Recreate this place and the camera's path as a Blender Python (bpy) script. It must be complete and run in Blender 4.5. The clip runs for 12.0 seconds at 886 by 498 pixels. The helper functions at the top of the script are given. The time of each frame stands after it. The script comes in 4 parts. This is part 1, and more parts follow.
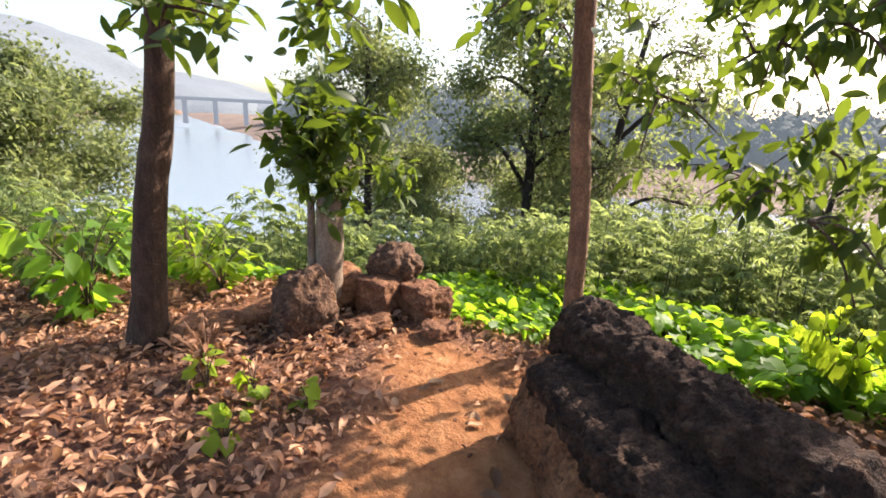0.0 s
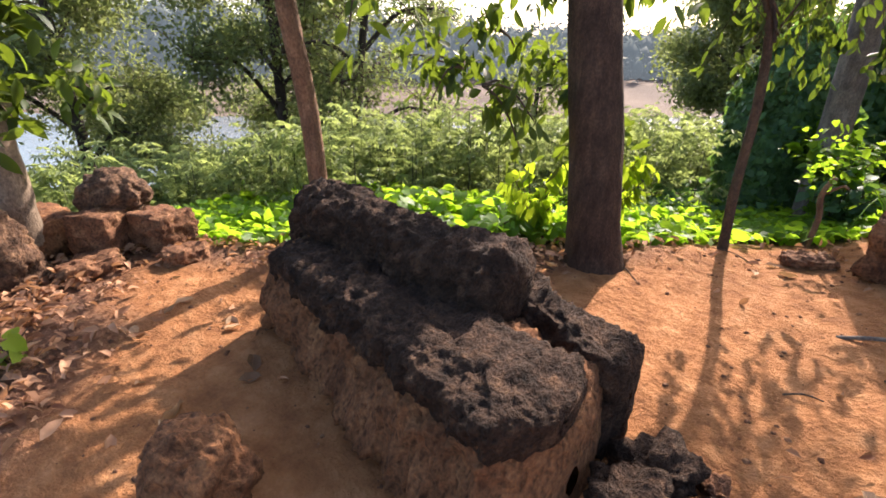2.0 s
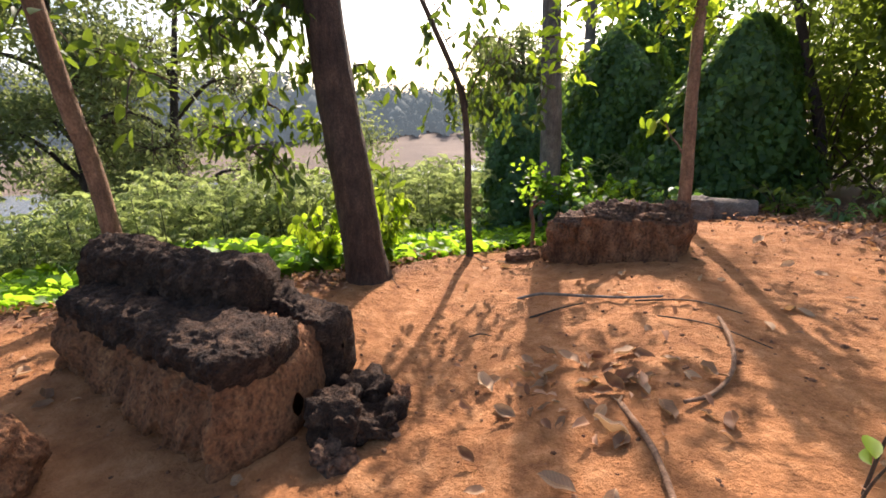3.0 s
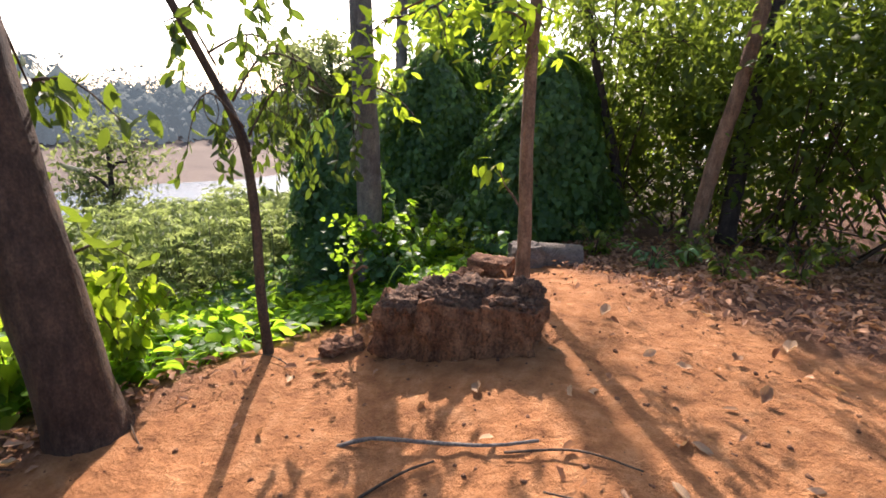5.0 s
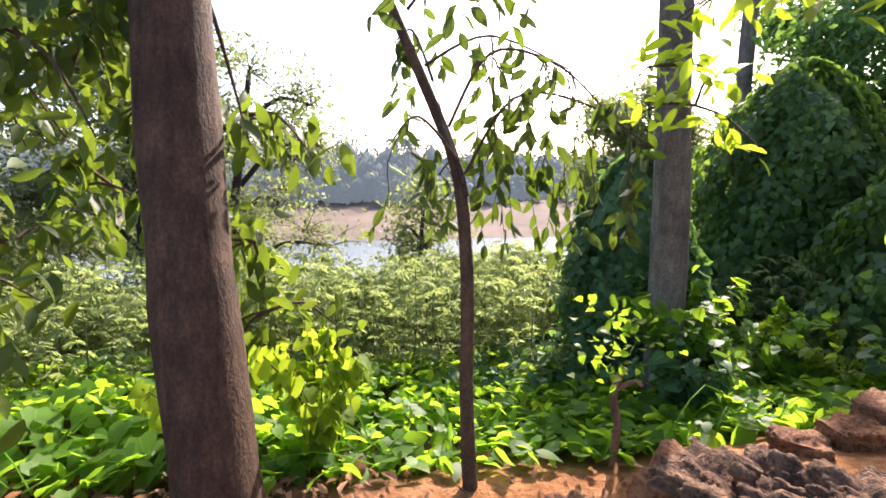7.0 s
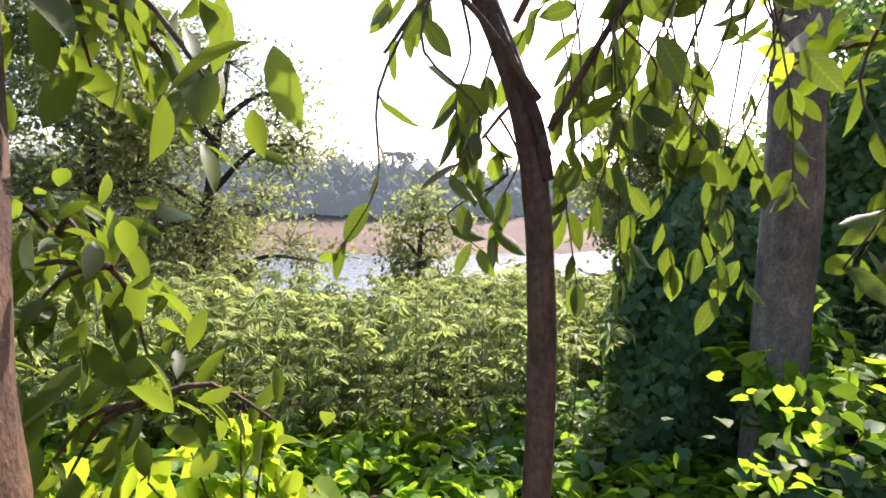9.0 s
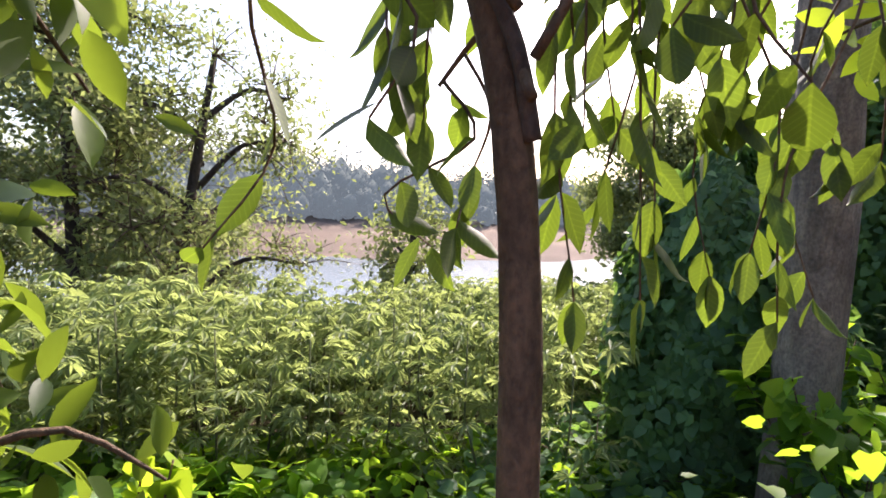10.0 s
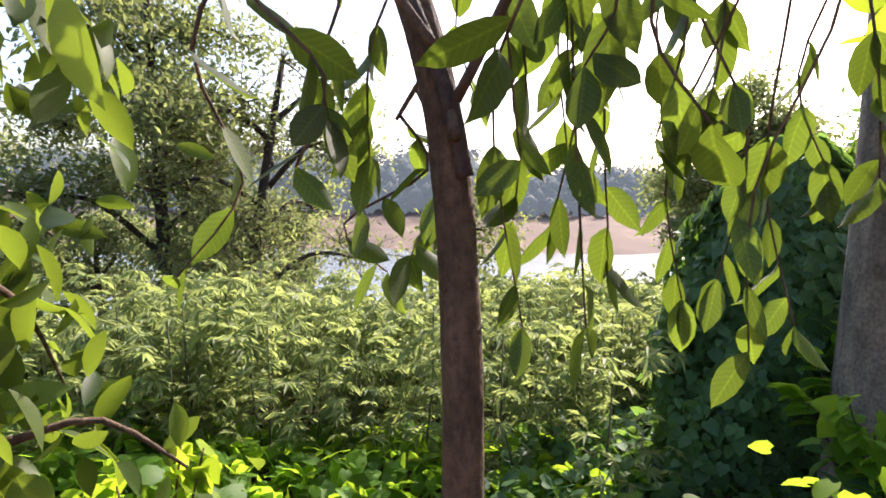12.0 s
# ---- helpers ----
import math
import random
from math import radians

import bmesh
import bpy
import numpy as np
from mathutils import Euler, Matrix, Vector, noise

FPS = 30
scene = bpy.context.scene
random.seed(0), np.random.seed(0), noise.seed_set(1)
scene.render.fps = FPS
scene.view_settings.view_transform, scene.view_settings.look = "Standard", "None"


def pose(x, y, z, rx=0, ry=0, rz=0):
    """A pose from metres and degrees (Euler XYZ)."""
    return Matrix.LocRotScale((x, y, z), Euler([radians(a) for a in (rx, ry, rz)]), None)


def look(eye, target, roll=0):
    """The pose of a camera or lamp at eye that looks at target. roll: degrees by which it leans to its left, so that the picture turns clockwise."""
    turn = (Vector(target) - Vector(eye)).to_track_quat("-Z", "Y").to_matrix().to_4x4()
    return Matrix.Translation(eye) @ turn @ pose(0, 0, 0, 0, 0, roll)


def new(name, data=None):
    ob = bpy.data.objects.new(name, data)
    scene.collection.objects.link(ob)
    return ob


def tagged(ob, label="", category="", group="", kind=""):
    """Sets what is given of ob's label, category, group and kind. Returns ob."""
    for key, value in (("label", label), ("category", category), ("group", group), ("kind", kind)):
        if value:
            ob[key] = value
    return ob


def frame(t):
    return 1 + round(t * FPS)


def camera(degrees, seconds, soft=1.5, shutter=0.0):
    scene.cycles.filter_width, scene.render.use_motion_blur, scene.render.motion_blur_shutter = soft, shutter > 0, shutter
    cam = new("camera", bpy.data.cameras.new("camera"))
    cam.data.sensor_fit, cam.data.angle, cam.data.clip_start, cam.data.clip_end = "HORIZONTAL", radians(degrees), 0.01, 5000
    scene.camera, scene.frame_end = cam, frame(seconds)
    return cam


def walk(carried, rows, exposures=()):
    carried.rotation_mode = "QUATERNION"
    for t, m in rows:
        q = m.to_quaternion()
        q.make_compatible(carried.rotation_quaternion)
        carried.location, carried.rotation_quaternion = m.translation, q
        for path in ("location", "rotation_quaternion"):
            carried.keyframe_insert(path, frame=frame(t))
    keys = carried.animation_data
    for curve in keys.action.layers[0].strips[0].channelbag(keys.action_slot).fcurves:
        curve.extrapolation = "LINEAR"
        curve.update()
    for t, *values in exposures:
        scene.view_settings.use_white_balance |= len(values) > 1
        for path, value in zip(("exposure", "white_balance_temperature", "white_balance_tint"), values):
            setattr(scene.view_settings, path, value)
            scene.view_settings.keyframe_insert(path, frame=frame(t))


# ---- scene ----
cam = camera(87.0, 12.0, soft=1.7)
PATH = [
    (0, (-1.118, -2.017, 1.631), (-2.875, -1.221, 1.102), 2.7),
    (0.5, (-1.887, -1.396, 1.379), (-3.620, -0.634, 0.735), 0.5),
    (1, (-1.872, -1.115, 1.210), (-3.519, -0.252, 0.472), -0.1),
    (1.5, (-1.620, -1.130, 1.220), (-3.023, 0.019, 0.376), 1.8),
    (2, (-0.800, -1.880, 1.420), (-1.947, -0.439, 0.640), 0.8),
    (2.5, (0.100, -2.380, 1.500), (-0.926, -0.801, 0.825), -1.6),
    (3, (0.218, -2.317, 1.491), (-0.466, -0.527, 0.918), -1.2),
    (3.5, (0.209, -2.140, 1.530), (-0.131, -0.242, 0.998), 0.0),
    (5.5, (-0.078, -0.636, 1.793), (-0.010, 1.287, 1.248), 2.0),
    (6, (-0.155, -0.267, 1.776), (-0.423, 1.655, 1.292), 1.2),
    (6.5, (-0.238, 0.113, 1.807), (-1.003, 1.909, 1.372), -0.6),
    (7, (-0.016, 0.323, 1.600), (-1.174, 1.923, 1.288), -0.4),
    (7.5, (0.049, 0.380, 1.597), (-1.212, 1.904, 1.302), -0.2),
    (9.5, (-0.974, 1.462, 1.436), (-2.092, 3.104, 1.201), 1.0),
    (10, (-0.935, 1.560, 1.421), (-2.072, 3.189, 1.196), 1.8),
    (10.5, (-0.828, 1.585, 1.457), (-1.946, 3.229, 1.235), 2.8),
    (11, (-0.842, 1.662, 1.460), (-1.894, 3.346, 1.225), 2.9),
    (11.5, (-0.849, 1.667, 1.447), (-1.801, 3.409, 1.203), 3.1),
    (12, (-0.771, 1.651, 1.486), (-2.126, 3.098, 1.221), 0.8),
]
walk(cam, [(t, look(eye, target, roll)) for t, eye, target, roll in PATH], [(0, 1.45, 6400, 16), (1.5, 1.48, 6400, 16), (2.5, 1.25, 6400, 16), (3.5, 1.2, 6300, 16), (5.5, 1.3, 6200, 18), (6.5, 1.75, 6200, 18), (7.5, 1.45, 6200, 18), (9.5, 1.48, 6200, 20), (12, 1.5, 6200, 20)])

# ---- light ----
SUN_BEARING, SUN_UP = radians(9), radians(36)
to_sun = Vector((-math.sin(SUN_BEARING) * math.cos(SUN_UP), math.cos(SUN_BEARING) * math.cos(SUN_UP), math.sin(SUN_UP)))
world = bpy.data.worlds.new("sky")
scene.world = world
world.use_nodes = True
sky = world.node_tree.nodes.new("ShaderNodeTexSky")
sky.sky_type, sky.sun_disc = "NISHITA", False
sky.sun_elevation, sky.sun_rotation = SUN_UP, -SUN_BEARING
sky.dust_density, sky.air_density = 3.0, 1.0
world.node_tree.links.new(sky.outputs[0], world.node_tree.nodes["Background"].inputs[0])
world.node_tree.nodes["Background"].inputs[1].default_value = 0.15
sun = new("sun", bpy.data.lights.new("sun", "SUN"))
sun.data.energy, sun.data.angle, sun.data.color = 5.0, radians(0.6), (1.0, 0.87, 0.745)
sun.matrix_world = look(to_sun * 50, (0, 0, 0))


# ---- materials ----
def nodes_of(name):
    m = bpy.data.materials.new(name)
    m.use_nodes = True
    return m, m.node_tree.nodes, m.node_tree.links, m.node_tree.nodes["Principled BSDF"]


def ramp(nodes, links, source, stops):
    r = nodes.new("ShaderNodeValToRGB")
    while len(r.color_ramp.elements) < len(stops):
        r.color_ramp.elements.new(0.5)
    for e, (at, c) in zip(r.color_ramp.elements, stops):
        e.position, e.color = at, (*c, 1)
    links.new(source, r.inputs[0])
    return r.outputs[0]


def noise_of(nodes, links, scale, detail=6, rough=0.6, stretch=None, kind="Object"):
    co = nodes.new("ShaderNodeTexCoord")
    n = nodes.new("ShaderNodeTexNoise")
    n.inputs["Scale"].default_value, n.inputs["Detail"].default_value, n.inputs["Roughness"].default_value = scale, detail, rough
    if stretch:
        mp = nodes.new("ShaderNodeMapping")
        mp.inputs["Scale"].default_value = stretch
        links.new(co.outputs[kind], mp.inputs[0])
        links.new(mp.outputs[0], n.inputs["Vector"])
    else:
        links.new(co.outputs[kind], n.inputs["Vector"])
    return n.outputs["Fac"]


def mix(nodes, links, fac, a, b, mode="MIX"):
    m = nodes.new("ShaderNodeMix")
    m.data_type, m.blend_type = "RGBA", mode
    for value, i in ((fac, 0), (a, 6), (b, 7)):
        if isinstance(value, (int, float)):
            m.inputs[i].default_value = value
        elif isinstance(value, tuple):
            m.inputs[i].default_value = (*value, 1)
        else:
            links.new(value, m.inputs[i])
    return m.outputs[2]


def bump(nodes, links, p, height, strength, distance):
    b = nodes.new("ShaderNodeBump")
    b.inputs["Strength"].default_value, b.inputs["Distance"].default_value = strength, distance
    links.new(height, b.inputs["Height"])
    links.new(b.outputs[0], p.inputs["Normal"])


def rough_stone(name, dark, mid, light, scale=9.0, grain=70.0, depth=0.02, stretch=None):
    m, ns, ls, p = nodes_of(name)
    big, fine = noise_of(ns, ls, scale, stretch=stretch), noise_of(ns, ls, grain, 4, 0.7)
    c = ramp(ns, ls, big, [(0.3, dark), (0.52, mid), (0.72, light)])
    g = ramp(ns, ls, fine, [(0.3, (0.45, 0.45, 0.45)), (0.65, (1.15, 1.12, 1.08))])
    p.inputs["Roughness"].default_value, p.inputs["Specular IOR Level"].default_value = 0.92, 0.25
    co = ns.new("ShaderNodeTexCoord")
    pits = ns.new("ShaderNodeTexVoronoi")
    pits.inputs["Scale"].default_value, pits.inputs["Randomness"].default_value = grain * 0.75, 1.0
    warp = ns.new("ShaderNodeMapping")
    warp.inputs["Scale"].default_value = stretch or (1, 1, 1)
    ls.new(mix(ns, ls, 0.06, co.outputs["Object"], noise_of(ns, ls, grain * 0.3, 4, 0.7)), warp.inputs[0])
    ls.new(warp.outputs[0], pits.inputs["Vector"])
    pores = ramp(ns, ls, pits.outputs["Distance"], [(0.12, (0.45, 0.42, 0.4)), (0.5, (1.25, 1.22, 1.18))])
    ls.new(mix(ns, ls, 0.8, mix(ns, ls, 1.0, c, g, "MULTIPLY"), pores, "MULTIPLY"), p.inputs["Base Color"])
    bump(ns, ls, p, mix(ns, ls, 0.5, mix(ns, ls, 0.4, pits.outputs["Distance"], big), fine), 1.0, depth)
    return m


def bark(name, dark, light, scale=18.0):
    m, ns, ls, p = nodes_of(name)
    streak = noise_of(ns, ls, scale, 7, 0.65, (1, 1, 0.22))
    blot = noise_of(ns, ls, 4.0, 4, 0.6)
    c = ramp(ns, ls, streak, [(0.3, dark), (0.7, light)])
    w = ramp(ns, ls, blot, [(0.35, (0.6, 0.58, 0.55)), (0.7, (1.25, 1.22, 1.15))])
    warts = noise_of(ns, ls, 75.0, 4, 0.6, (1, 1, 0.7))
    c = mix(ns, ls, 0.7, c, ramp(ns, ls, warts, [(0.35, (0.55, 0.55, 0.55)), (0.65, (1.3, 1.28, 1.25))]), "MULTIPLY")
    ls.new(mix(ns, ls, 1.0, c, w, "MULTIPLY"), p.inputs["Base Color"])
    p.inputs["Roughness"].default_value, p.inputs["Specular IOR Level"].default_value = 0.88, 0.3
    bump(ns, ls, p, mix(ns, ls, 0.5, streak, warts), 0.9, 0.018)
    return m


def veins(ns, ls):
    """Midrib and side veins of a leaf that lies along x."""
    def calc(op, a, b=0.0):
        n = ns.new("ShaderNodeMath")
        n.operation = op
        for i, v in enumerate((a, b)):
            if isinstance(v, float):
                n.inputs[i].default_value = v
            else:
                ls.new(v, n.inputs[i])
        return n.outputs[0]
    xyz = ns.new("ShaderNodeSeparateXYZ")
    ls.new(ns.new("ShaderNodeTexCoord").outputs["Object"], xyz.inputs[0])
    side = calc("ABSOLUTE", xyz.outputs[1])
    wave = calc("SINE", calc("MULTIPLY", calc("SUBTRACT", xyz.outputs[0], calc("MULTIPLY", side, 0.9)), 62.0))
    rib = ramp(ns, ls, side, [(0.0, (1.7, 1.6, 1.3)), (0.012, (1.5, 1.45, 1.2)), (0.022, (0.92, 0.92, 0.92))])
    return mix(ns, ls, 1.0, rib, ramp(ns, ls, wave, [(0.0, (0.82, 0.84, 0.8)), (0.8, (0.95, 0.95, 0.95)), (1.0, (1.25, 1.22, 1.1))]), "MULTIPLY")


def leaf_mat(name, dark, light, glow, per_object=False, share=0.45, gloss=0.5):
    """Leaf with light passing through it; colour varies from leaf to leaf."""
    m, ns, ls, p = nodes_of(name)
    if per_object:
        r = ns.new("ShaderNodeObjectInfo").outputs["Random"]
    else:
        r = ns.new("ShaderNodeNewGeometry").outputs["Random Per Island"]
    fine = noise_of(ns, ls, 35.0, 3, 0.6)
    c = ramp(ns, ls, r, [(0.0, dark), (0.75, light), (1.0, tuple(min(1, v * 1.25) for v in light))])
    c = mix(ns, ls, 0.5, c, ramp(ns, ls, fine, [(0.35, (0.6, 0.6, 0.55)), (0.7, (1.1, 1.1, 1.0))]), "MULTIPLY")
    if per_object:
        c = mix(ns, ls, 0.5, c, veins(ns, ls), "MULTIPLY")
    ls.new(c, p.inputs["Base Color"])
    p.inputs["Roughness"].default_value, p.inputs["Specular IOR Level"].default_value = gloss, 0.22
    t = ns.new("ShaderNodeBsdfTranslucent")
    g = ramp(ns, ls, r, [(0.0, tuple(v * 0.7 for v in glow)), (1.0, tuple(min(1, v * 1.15) for v in glow))])
    if per_object:
        g = mix(ns, ls, 0.5, g, veins(ns, ls), "MULTIPLY")
    ls.new(g, t.inputs["Color"])
    s = ns.new("ShaderNodeMixShader")
    s.inputs[0].default_value = share
    ls.new(p.outputs[0], s.inputs[1])
    ls.new(t.outputs[0], s.inputs[2])
    ls.new(s.outputs[0], ns["Material Output"].inputs["Surface"])
    return m


def soil_mat():
    """Red laterite soil, litter under the trees, dark earth on the slope, sand on the far bank."""
    m, ns, ls, p = nodes_of("red_soil")
    big, mid, fine = noise_of(ns, ls, 0.9, 4), noise_of(ns, ls, 7.0, 6), noise_of(ns, ls, 60.0, 5, 0.7)
    soil = ramp(ns, ls, mid, [(0.28, (0.25, 0.11, 0.044)), (0.5, (0.41, 0.185, 0.074)), (0.72, (0.53, 0.275, 0.125))])
    soil = mix(ns, ls, 0.7, soil, ramp(ns, ls, big, [(0.35, (0.75, 0.72, 0.7)), (0.65, (1.1, 1.05, 1.0))]), "MULTIPLY")
    soil = mix(ns, ls, 0.5, soil, ramp(ns, ls, fine, [(0.3, (0.62, 0.59, 0.56)), (0.7, (1.15, 1.13, 1.1))]), "MULTIPLY")
    earth = ramp(ns, ls, mid, [(0.3, (0.05, 0.04, 0.02)), (0.7, (0.11, 0.085, 0.04))])
    litter = ramp(ns, ls, noise_of(ns, ls, 24.0, 5, 0.7), [(0.35, (0.08, 0.04, 0.025)), (0.55, (0.18, 0.092, 0.055)), (0.7, (0.33, 0.19, 0.115))])
    sand = ramp(ns, ls, noise_of(ns, ls, 0.12, 5), [(0.35, (0.13, 0.10, 0.078)), (0.65, (0.20, 0.15, 0.112))])
    for attr, other in (("litter", litter), ("slope", earth), ("sand", sand)):
        a = ns.new("ShaderNodeAttribute")
        a.attribute_name = attr
        soil = mix(ns, ls, a.outputs["Fac"], soil, other)
    ls.new(soil, p.inputs["Base Color"])
    p.inputs["Roughness"].default_value, p.inputs["Specular IOR Level"].default_value = 0.95, 0.2
    clod = noise_of(ns, ls, 16.0, 6, 0.7)
    bump(ns, ls, p, mix(ns, ls, 0.12, mix(ns, ls, 0.65, mid, clod), fine), 1.0, 0.11)
    return m


def water_mat():
    m, ns, ls, p = nodes_of("river_water")
    p.inputs["Base Color"].default_value = (0.16, 0.19, 0.20, 1)
    p.inputs["Roughness"].default_value, p.inputs["Specular IOR Level"].default_value = 0.14, 0.32
    bump(ns, ls, p, noise_of(ns, ls, 1.2, 4, 0.6, (1, 3, 1)), 0.35, 0.15)
    return m


def far_mat(name, low, high, haze, haze_glow):
    """Woods and hills beyond the river; a pale bluish emission stands in for haze."""
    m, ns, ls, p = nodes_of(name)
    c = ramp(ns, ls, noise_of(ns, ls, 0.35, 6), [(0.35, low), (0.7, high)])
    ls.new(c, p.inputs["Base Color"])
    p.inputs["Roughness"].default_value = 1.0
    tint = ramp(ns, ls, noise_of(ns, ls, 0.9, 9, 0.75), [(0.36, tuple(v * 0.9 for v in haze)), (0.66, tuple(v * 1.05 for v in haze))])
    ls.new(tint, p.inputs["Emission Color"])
    p.inputs["Emission Strength"].default_value = haze_glow
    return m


SOIL, WATER = soil_mat(), water_mat()
LATERITE = rough_stone("laterite_brown", (0.10, 0.045, 0.022), (0.20, 0.092, 0.042), (0.30, 0.15, 0.07), 7, 55, 0.03, (1, 1, 0.4))
LATERITE_RED = rough_stone("laterite_red", (0.10, 0.046, 0.026), (0.19, 0.092, 0.048), (0.29, 0.16, 0.085), 8, 60, 0.025)
PEDESTAL = rough_stone("pedestal_red", (0.07, 0.03, 0.016), (0.175, 0.08, 0.038), (0.28, 0.135, 0.066), 9, 60, 0.03, (1, 1, 0.35))
CRUST = rough_stone("blackened_crust", (0.02, 0.012, 0.007), (0.058, 0.033, 0.02), (0.14, 0.08, 0.046), 12, 75, 0.05)
BROWN_CRUST = rough_stone("brown_crust", (0.05, 0.03, 0.02), (0.125, 0.072, 0.045), (0.25, 0.15, 0.09), 14, 55, 0.03)
CEMENT = rough_stone("weathered_cement", (0.09, 0.075, 0.06), (0.15, 0.125, 0.105), (0.21, 0.18, 0.15), 6, 80, 0.008)
BARK_DARK = bark("dark_bark", (0.035, 0.026, 0.024), (0.085, 0.062, 0.052))
BARK_BROWN = bark("brown_bark", (0.038, 0.022, 0.015), (0.11, 0.066, 0.042), 22)
BARK_RED = bark("reddish_bark", (0.13, 0.07, 0.042), (0.32, 0.19, 0.115))
BARK_YOUNG = bark("young_bark", (0.045, 0.03, 0.02), (0.135, 0.088, 0.056), 22)
BARK_PALE = bark("pale_bark", (0.17, 0.125, 0.09), (0.40, 0.31, 0.23), 14)
BARK_GREY = bark("grey_bark", (0.10, 0.085, 0.075), (0.24, 0.21, 0.18))
TWIG = bark("twig_bark", (0.05, 0.035, 0.025), (0.15, 0.10, 0.065), 30)
STEM_GREEN = bark("green_stem", (0.06, 0.075, 0.035), (0.16, 0.18, 0.085), 30)
LEAF_BIG = leaf_mat("broad_leaf", (0.025, 0.05, 0.012), (0.06, 0.09, 0.022), (0.20, 0.28, 0.02), False, 0.4)
LEAF_ONE = leaf_mat("hanging_leaf", (0.03, 0.042, 0.016), (0.06, 0.09, 0.028), (0.18, 0.265, 0.02), True, 0.4)
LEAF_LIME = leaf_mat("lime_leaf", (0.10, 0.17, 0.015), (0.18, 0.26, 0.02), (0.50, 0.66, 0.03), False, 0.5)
LEAF_VINE = leaf_mat("vine_leaf", (0.045, 0.11, 0.012), (0.10, 0.20, 0.022), (0.42, 0.66, 0.03), False, 0.55)
LEAF_VINE_ONE = leaf_mat("vine_leaf_near", (0.045, 0.11, 0.012), (0.10, 0.20, 0.022), (0.42, 0.66, 0.03), True, 0.55)
LEAF_DARK = leaf_mat("ivy_leaf", (0.04, 0.09, 0.04), (0.09, 0.175, 0.07), (0.24, 0.42, 0.06), False, 0.35)
LEAF_IVY = leaf_mat("climbing_ivy_leaf", (0.03, 0.07, 0.026), (0.08, 0.145, 0.05), (0.30, 0.46, 0.05), False, 0.42)
LEAF_FIELD = leaf_mat("field_leaf", (0.085, 0.13, 0.045), (0.19, 0.245, 0.10), (0.38, 0.46, 0.13), False, 0.45)
LEAF_TREE = leaf_mat("small_tree_leaf", (0.055, 0.075, 0.03), (0.13, 0.155, 0.065), (0.34, 0.40, 0.12), False, 0.42)
LEAF_WOOD = leaf_mat("thicket_leaf", (0.035, 0.06, 0.012), (0.085, 0.115, 0.025), (0.30, 0.39, 0.04), False, 0.5)
LITTER = leaf_mat("dead_leaf", (0.14, 0.058, 0.032), (0.50, 0.29, 0.175), (0.46, 0.23, 0.10), False, 0.32, 0.8)
LITTER_ONE = leaf_mat("dry_leaf", (0.16, 0.075, 0.04), (0.50, 0.33, 0.20), (0.42, 0.24, 0.11), True, 0.3, 0.7)
# The emission in these two paints haze; the woods and hills are no lamps.
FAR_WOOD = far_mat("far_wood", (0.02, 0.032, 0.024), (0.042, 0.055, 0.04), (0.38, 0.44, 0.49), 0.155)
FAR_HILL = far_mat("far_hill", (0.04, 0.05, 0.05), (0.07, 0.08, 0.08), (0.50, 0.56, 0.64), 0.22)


# ---- tools for shapes ----
rng = np.random.default_rng(7)


def bulk(name, verts, faces, material, smooth=True):
    """A mesh from arrays; faces all have the same number of corners."""
    me = bpy.data.meshes.new(name)
    k = faces.shape[1]
    me.vertices.add(len(verts))
    me.vertices.foreach_set("co", np.asarray(verts, np.float32).ravel())
    me.loops.add(faces.size)
    me.loops.foreach_set("vertex_index", faces.astype(np.int32).ravel())
    me.polygons.add(len(faces))
    me.polygons.foreach_set("loop_start", np.arange(0, faces.size, k, dtype=np.int32))
    me.polygons.foreach_set("use_smooth", np.full(len(faces), smooth))
    me.update(calc_edges=True)
    me.materials.append(material)
    return me


def part(name, data, parent=None, label="", kind=""):
    """Links a mesh as one object, under a thing or part if one is given."""
    ob = new(name, data)
    ob.parent = parent
    return tagged(ob, label, "", "", kind)


def thing(name, at, label, category, group=""):
    ob = new(name)
    ob.location = at
    ob.empty_display_size = 0.1
    return tagged(ob, label, category, group)


def from_bm(name, bm, material, smooth=True):
    me = bpy.data.meshes.new(name)
    for f in bm.faces:
        f.smooth = smooth
    bm.to_mesh(me)
    bm.free()
    me.materials.append(material)
    return me


def lerp_edge(x):
    return np.interp(x, [-40, -12, -7.6, -6.5, -5.9, -4.2, -2.8, -1.6, -0.68, 0.0, 0.8, 1.6, 3.0, 8, 40], [-62, -18, -8, -4.0, -1.9, -0.35, 0.75, 1.8, 2.68, 3.3, 4.0, 4.9, 6.2, 10, 40])


def smooth(a, b, x):
    t = np.clip((x - a) / (b - a), 0, 1)
    return t * t * (3 - 2 * t)


WATER_Z = -4.7


def beyond(x, y):
    """How far a place lies outside the clearing, down the slope."""
    return (y - lerp_edge(x)) * 0.74


def river_place(x, y):
    n, a = -0.707 * x + 0.707 * y, -0.707 * x - 0.707 * y
    return n, 42 + np.maximum(0, a - 30) * 0.8 + 1.5 * np.sin(a * 0.13) + 0.8 * np.sin(a * 0.41)


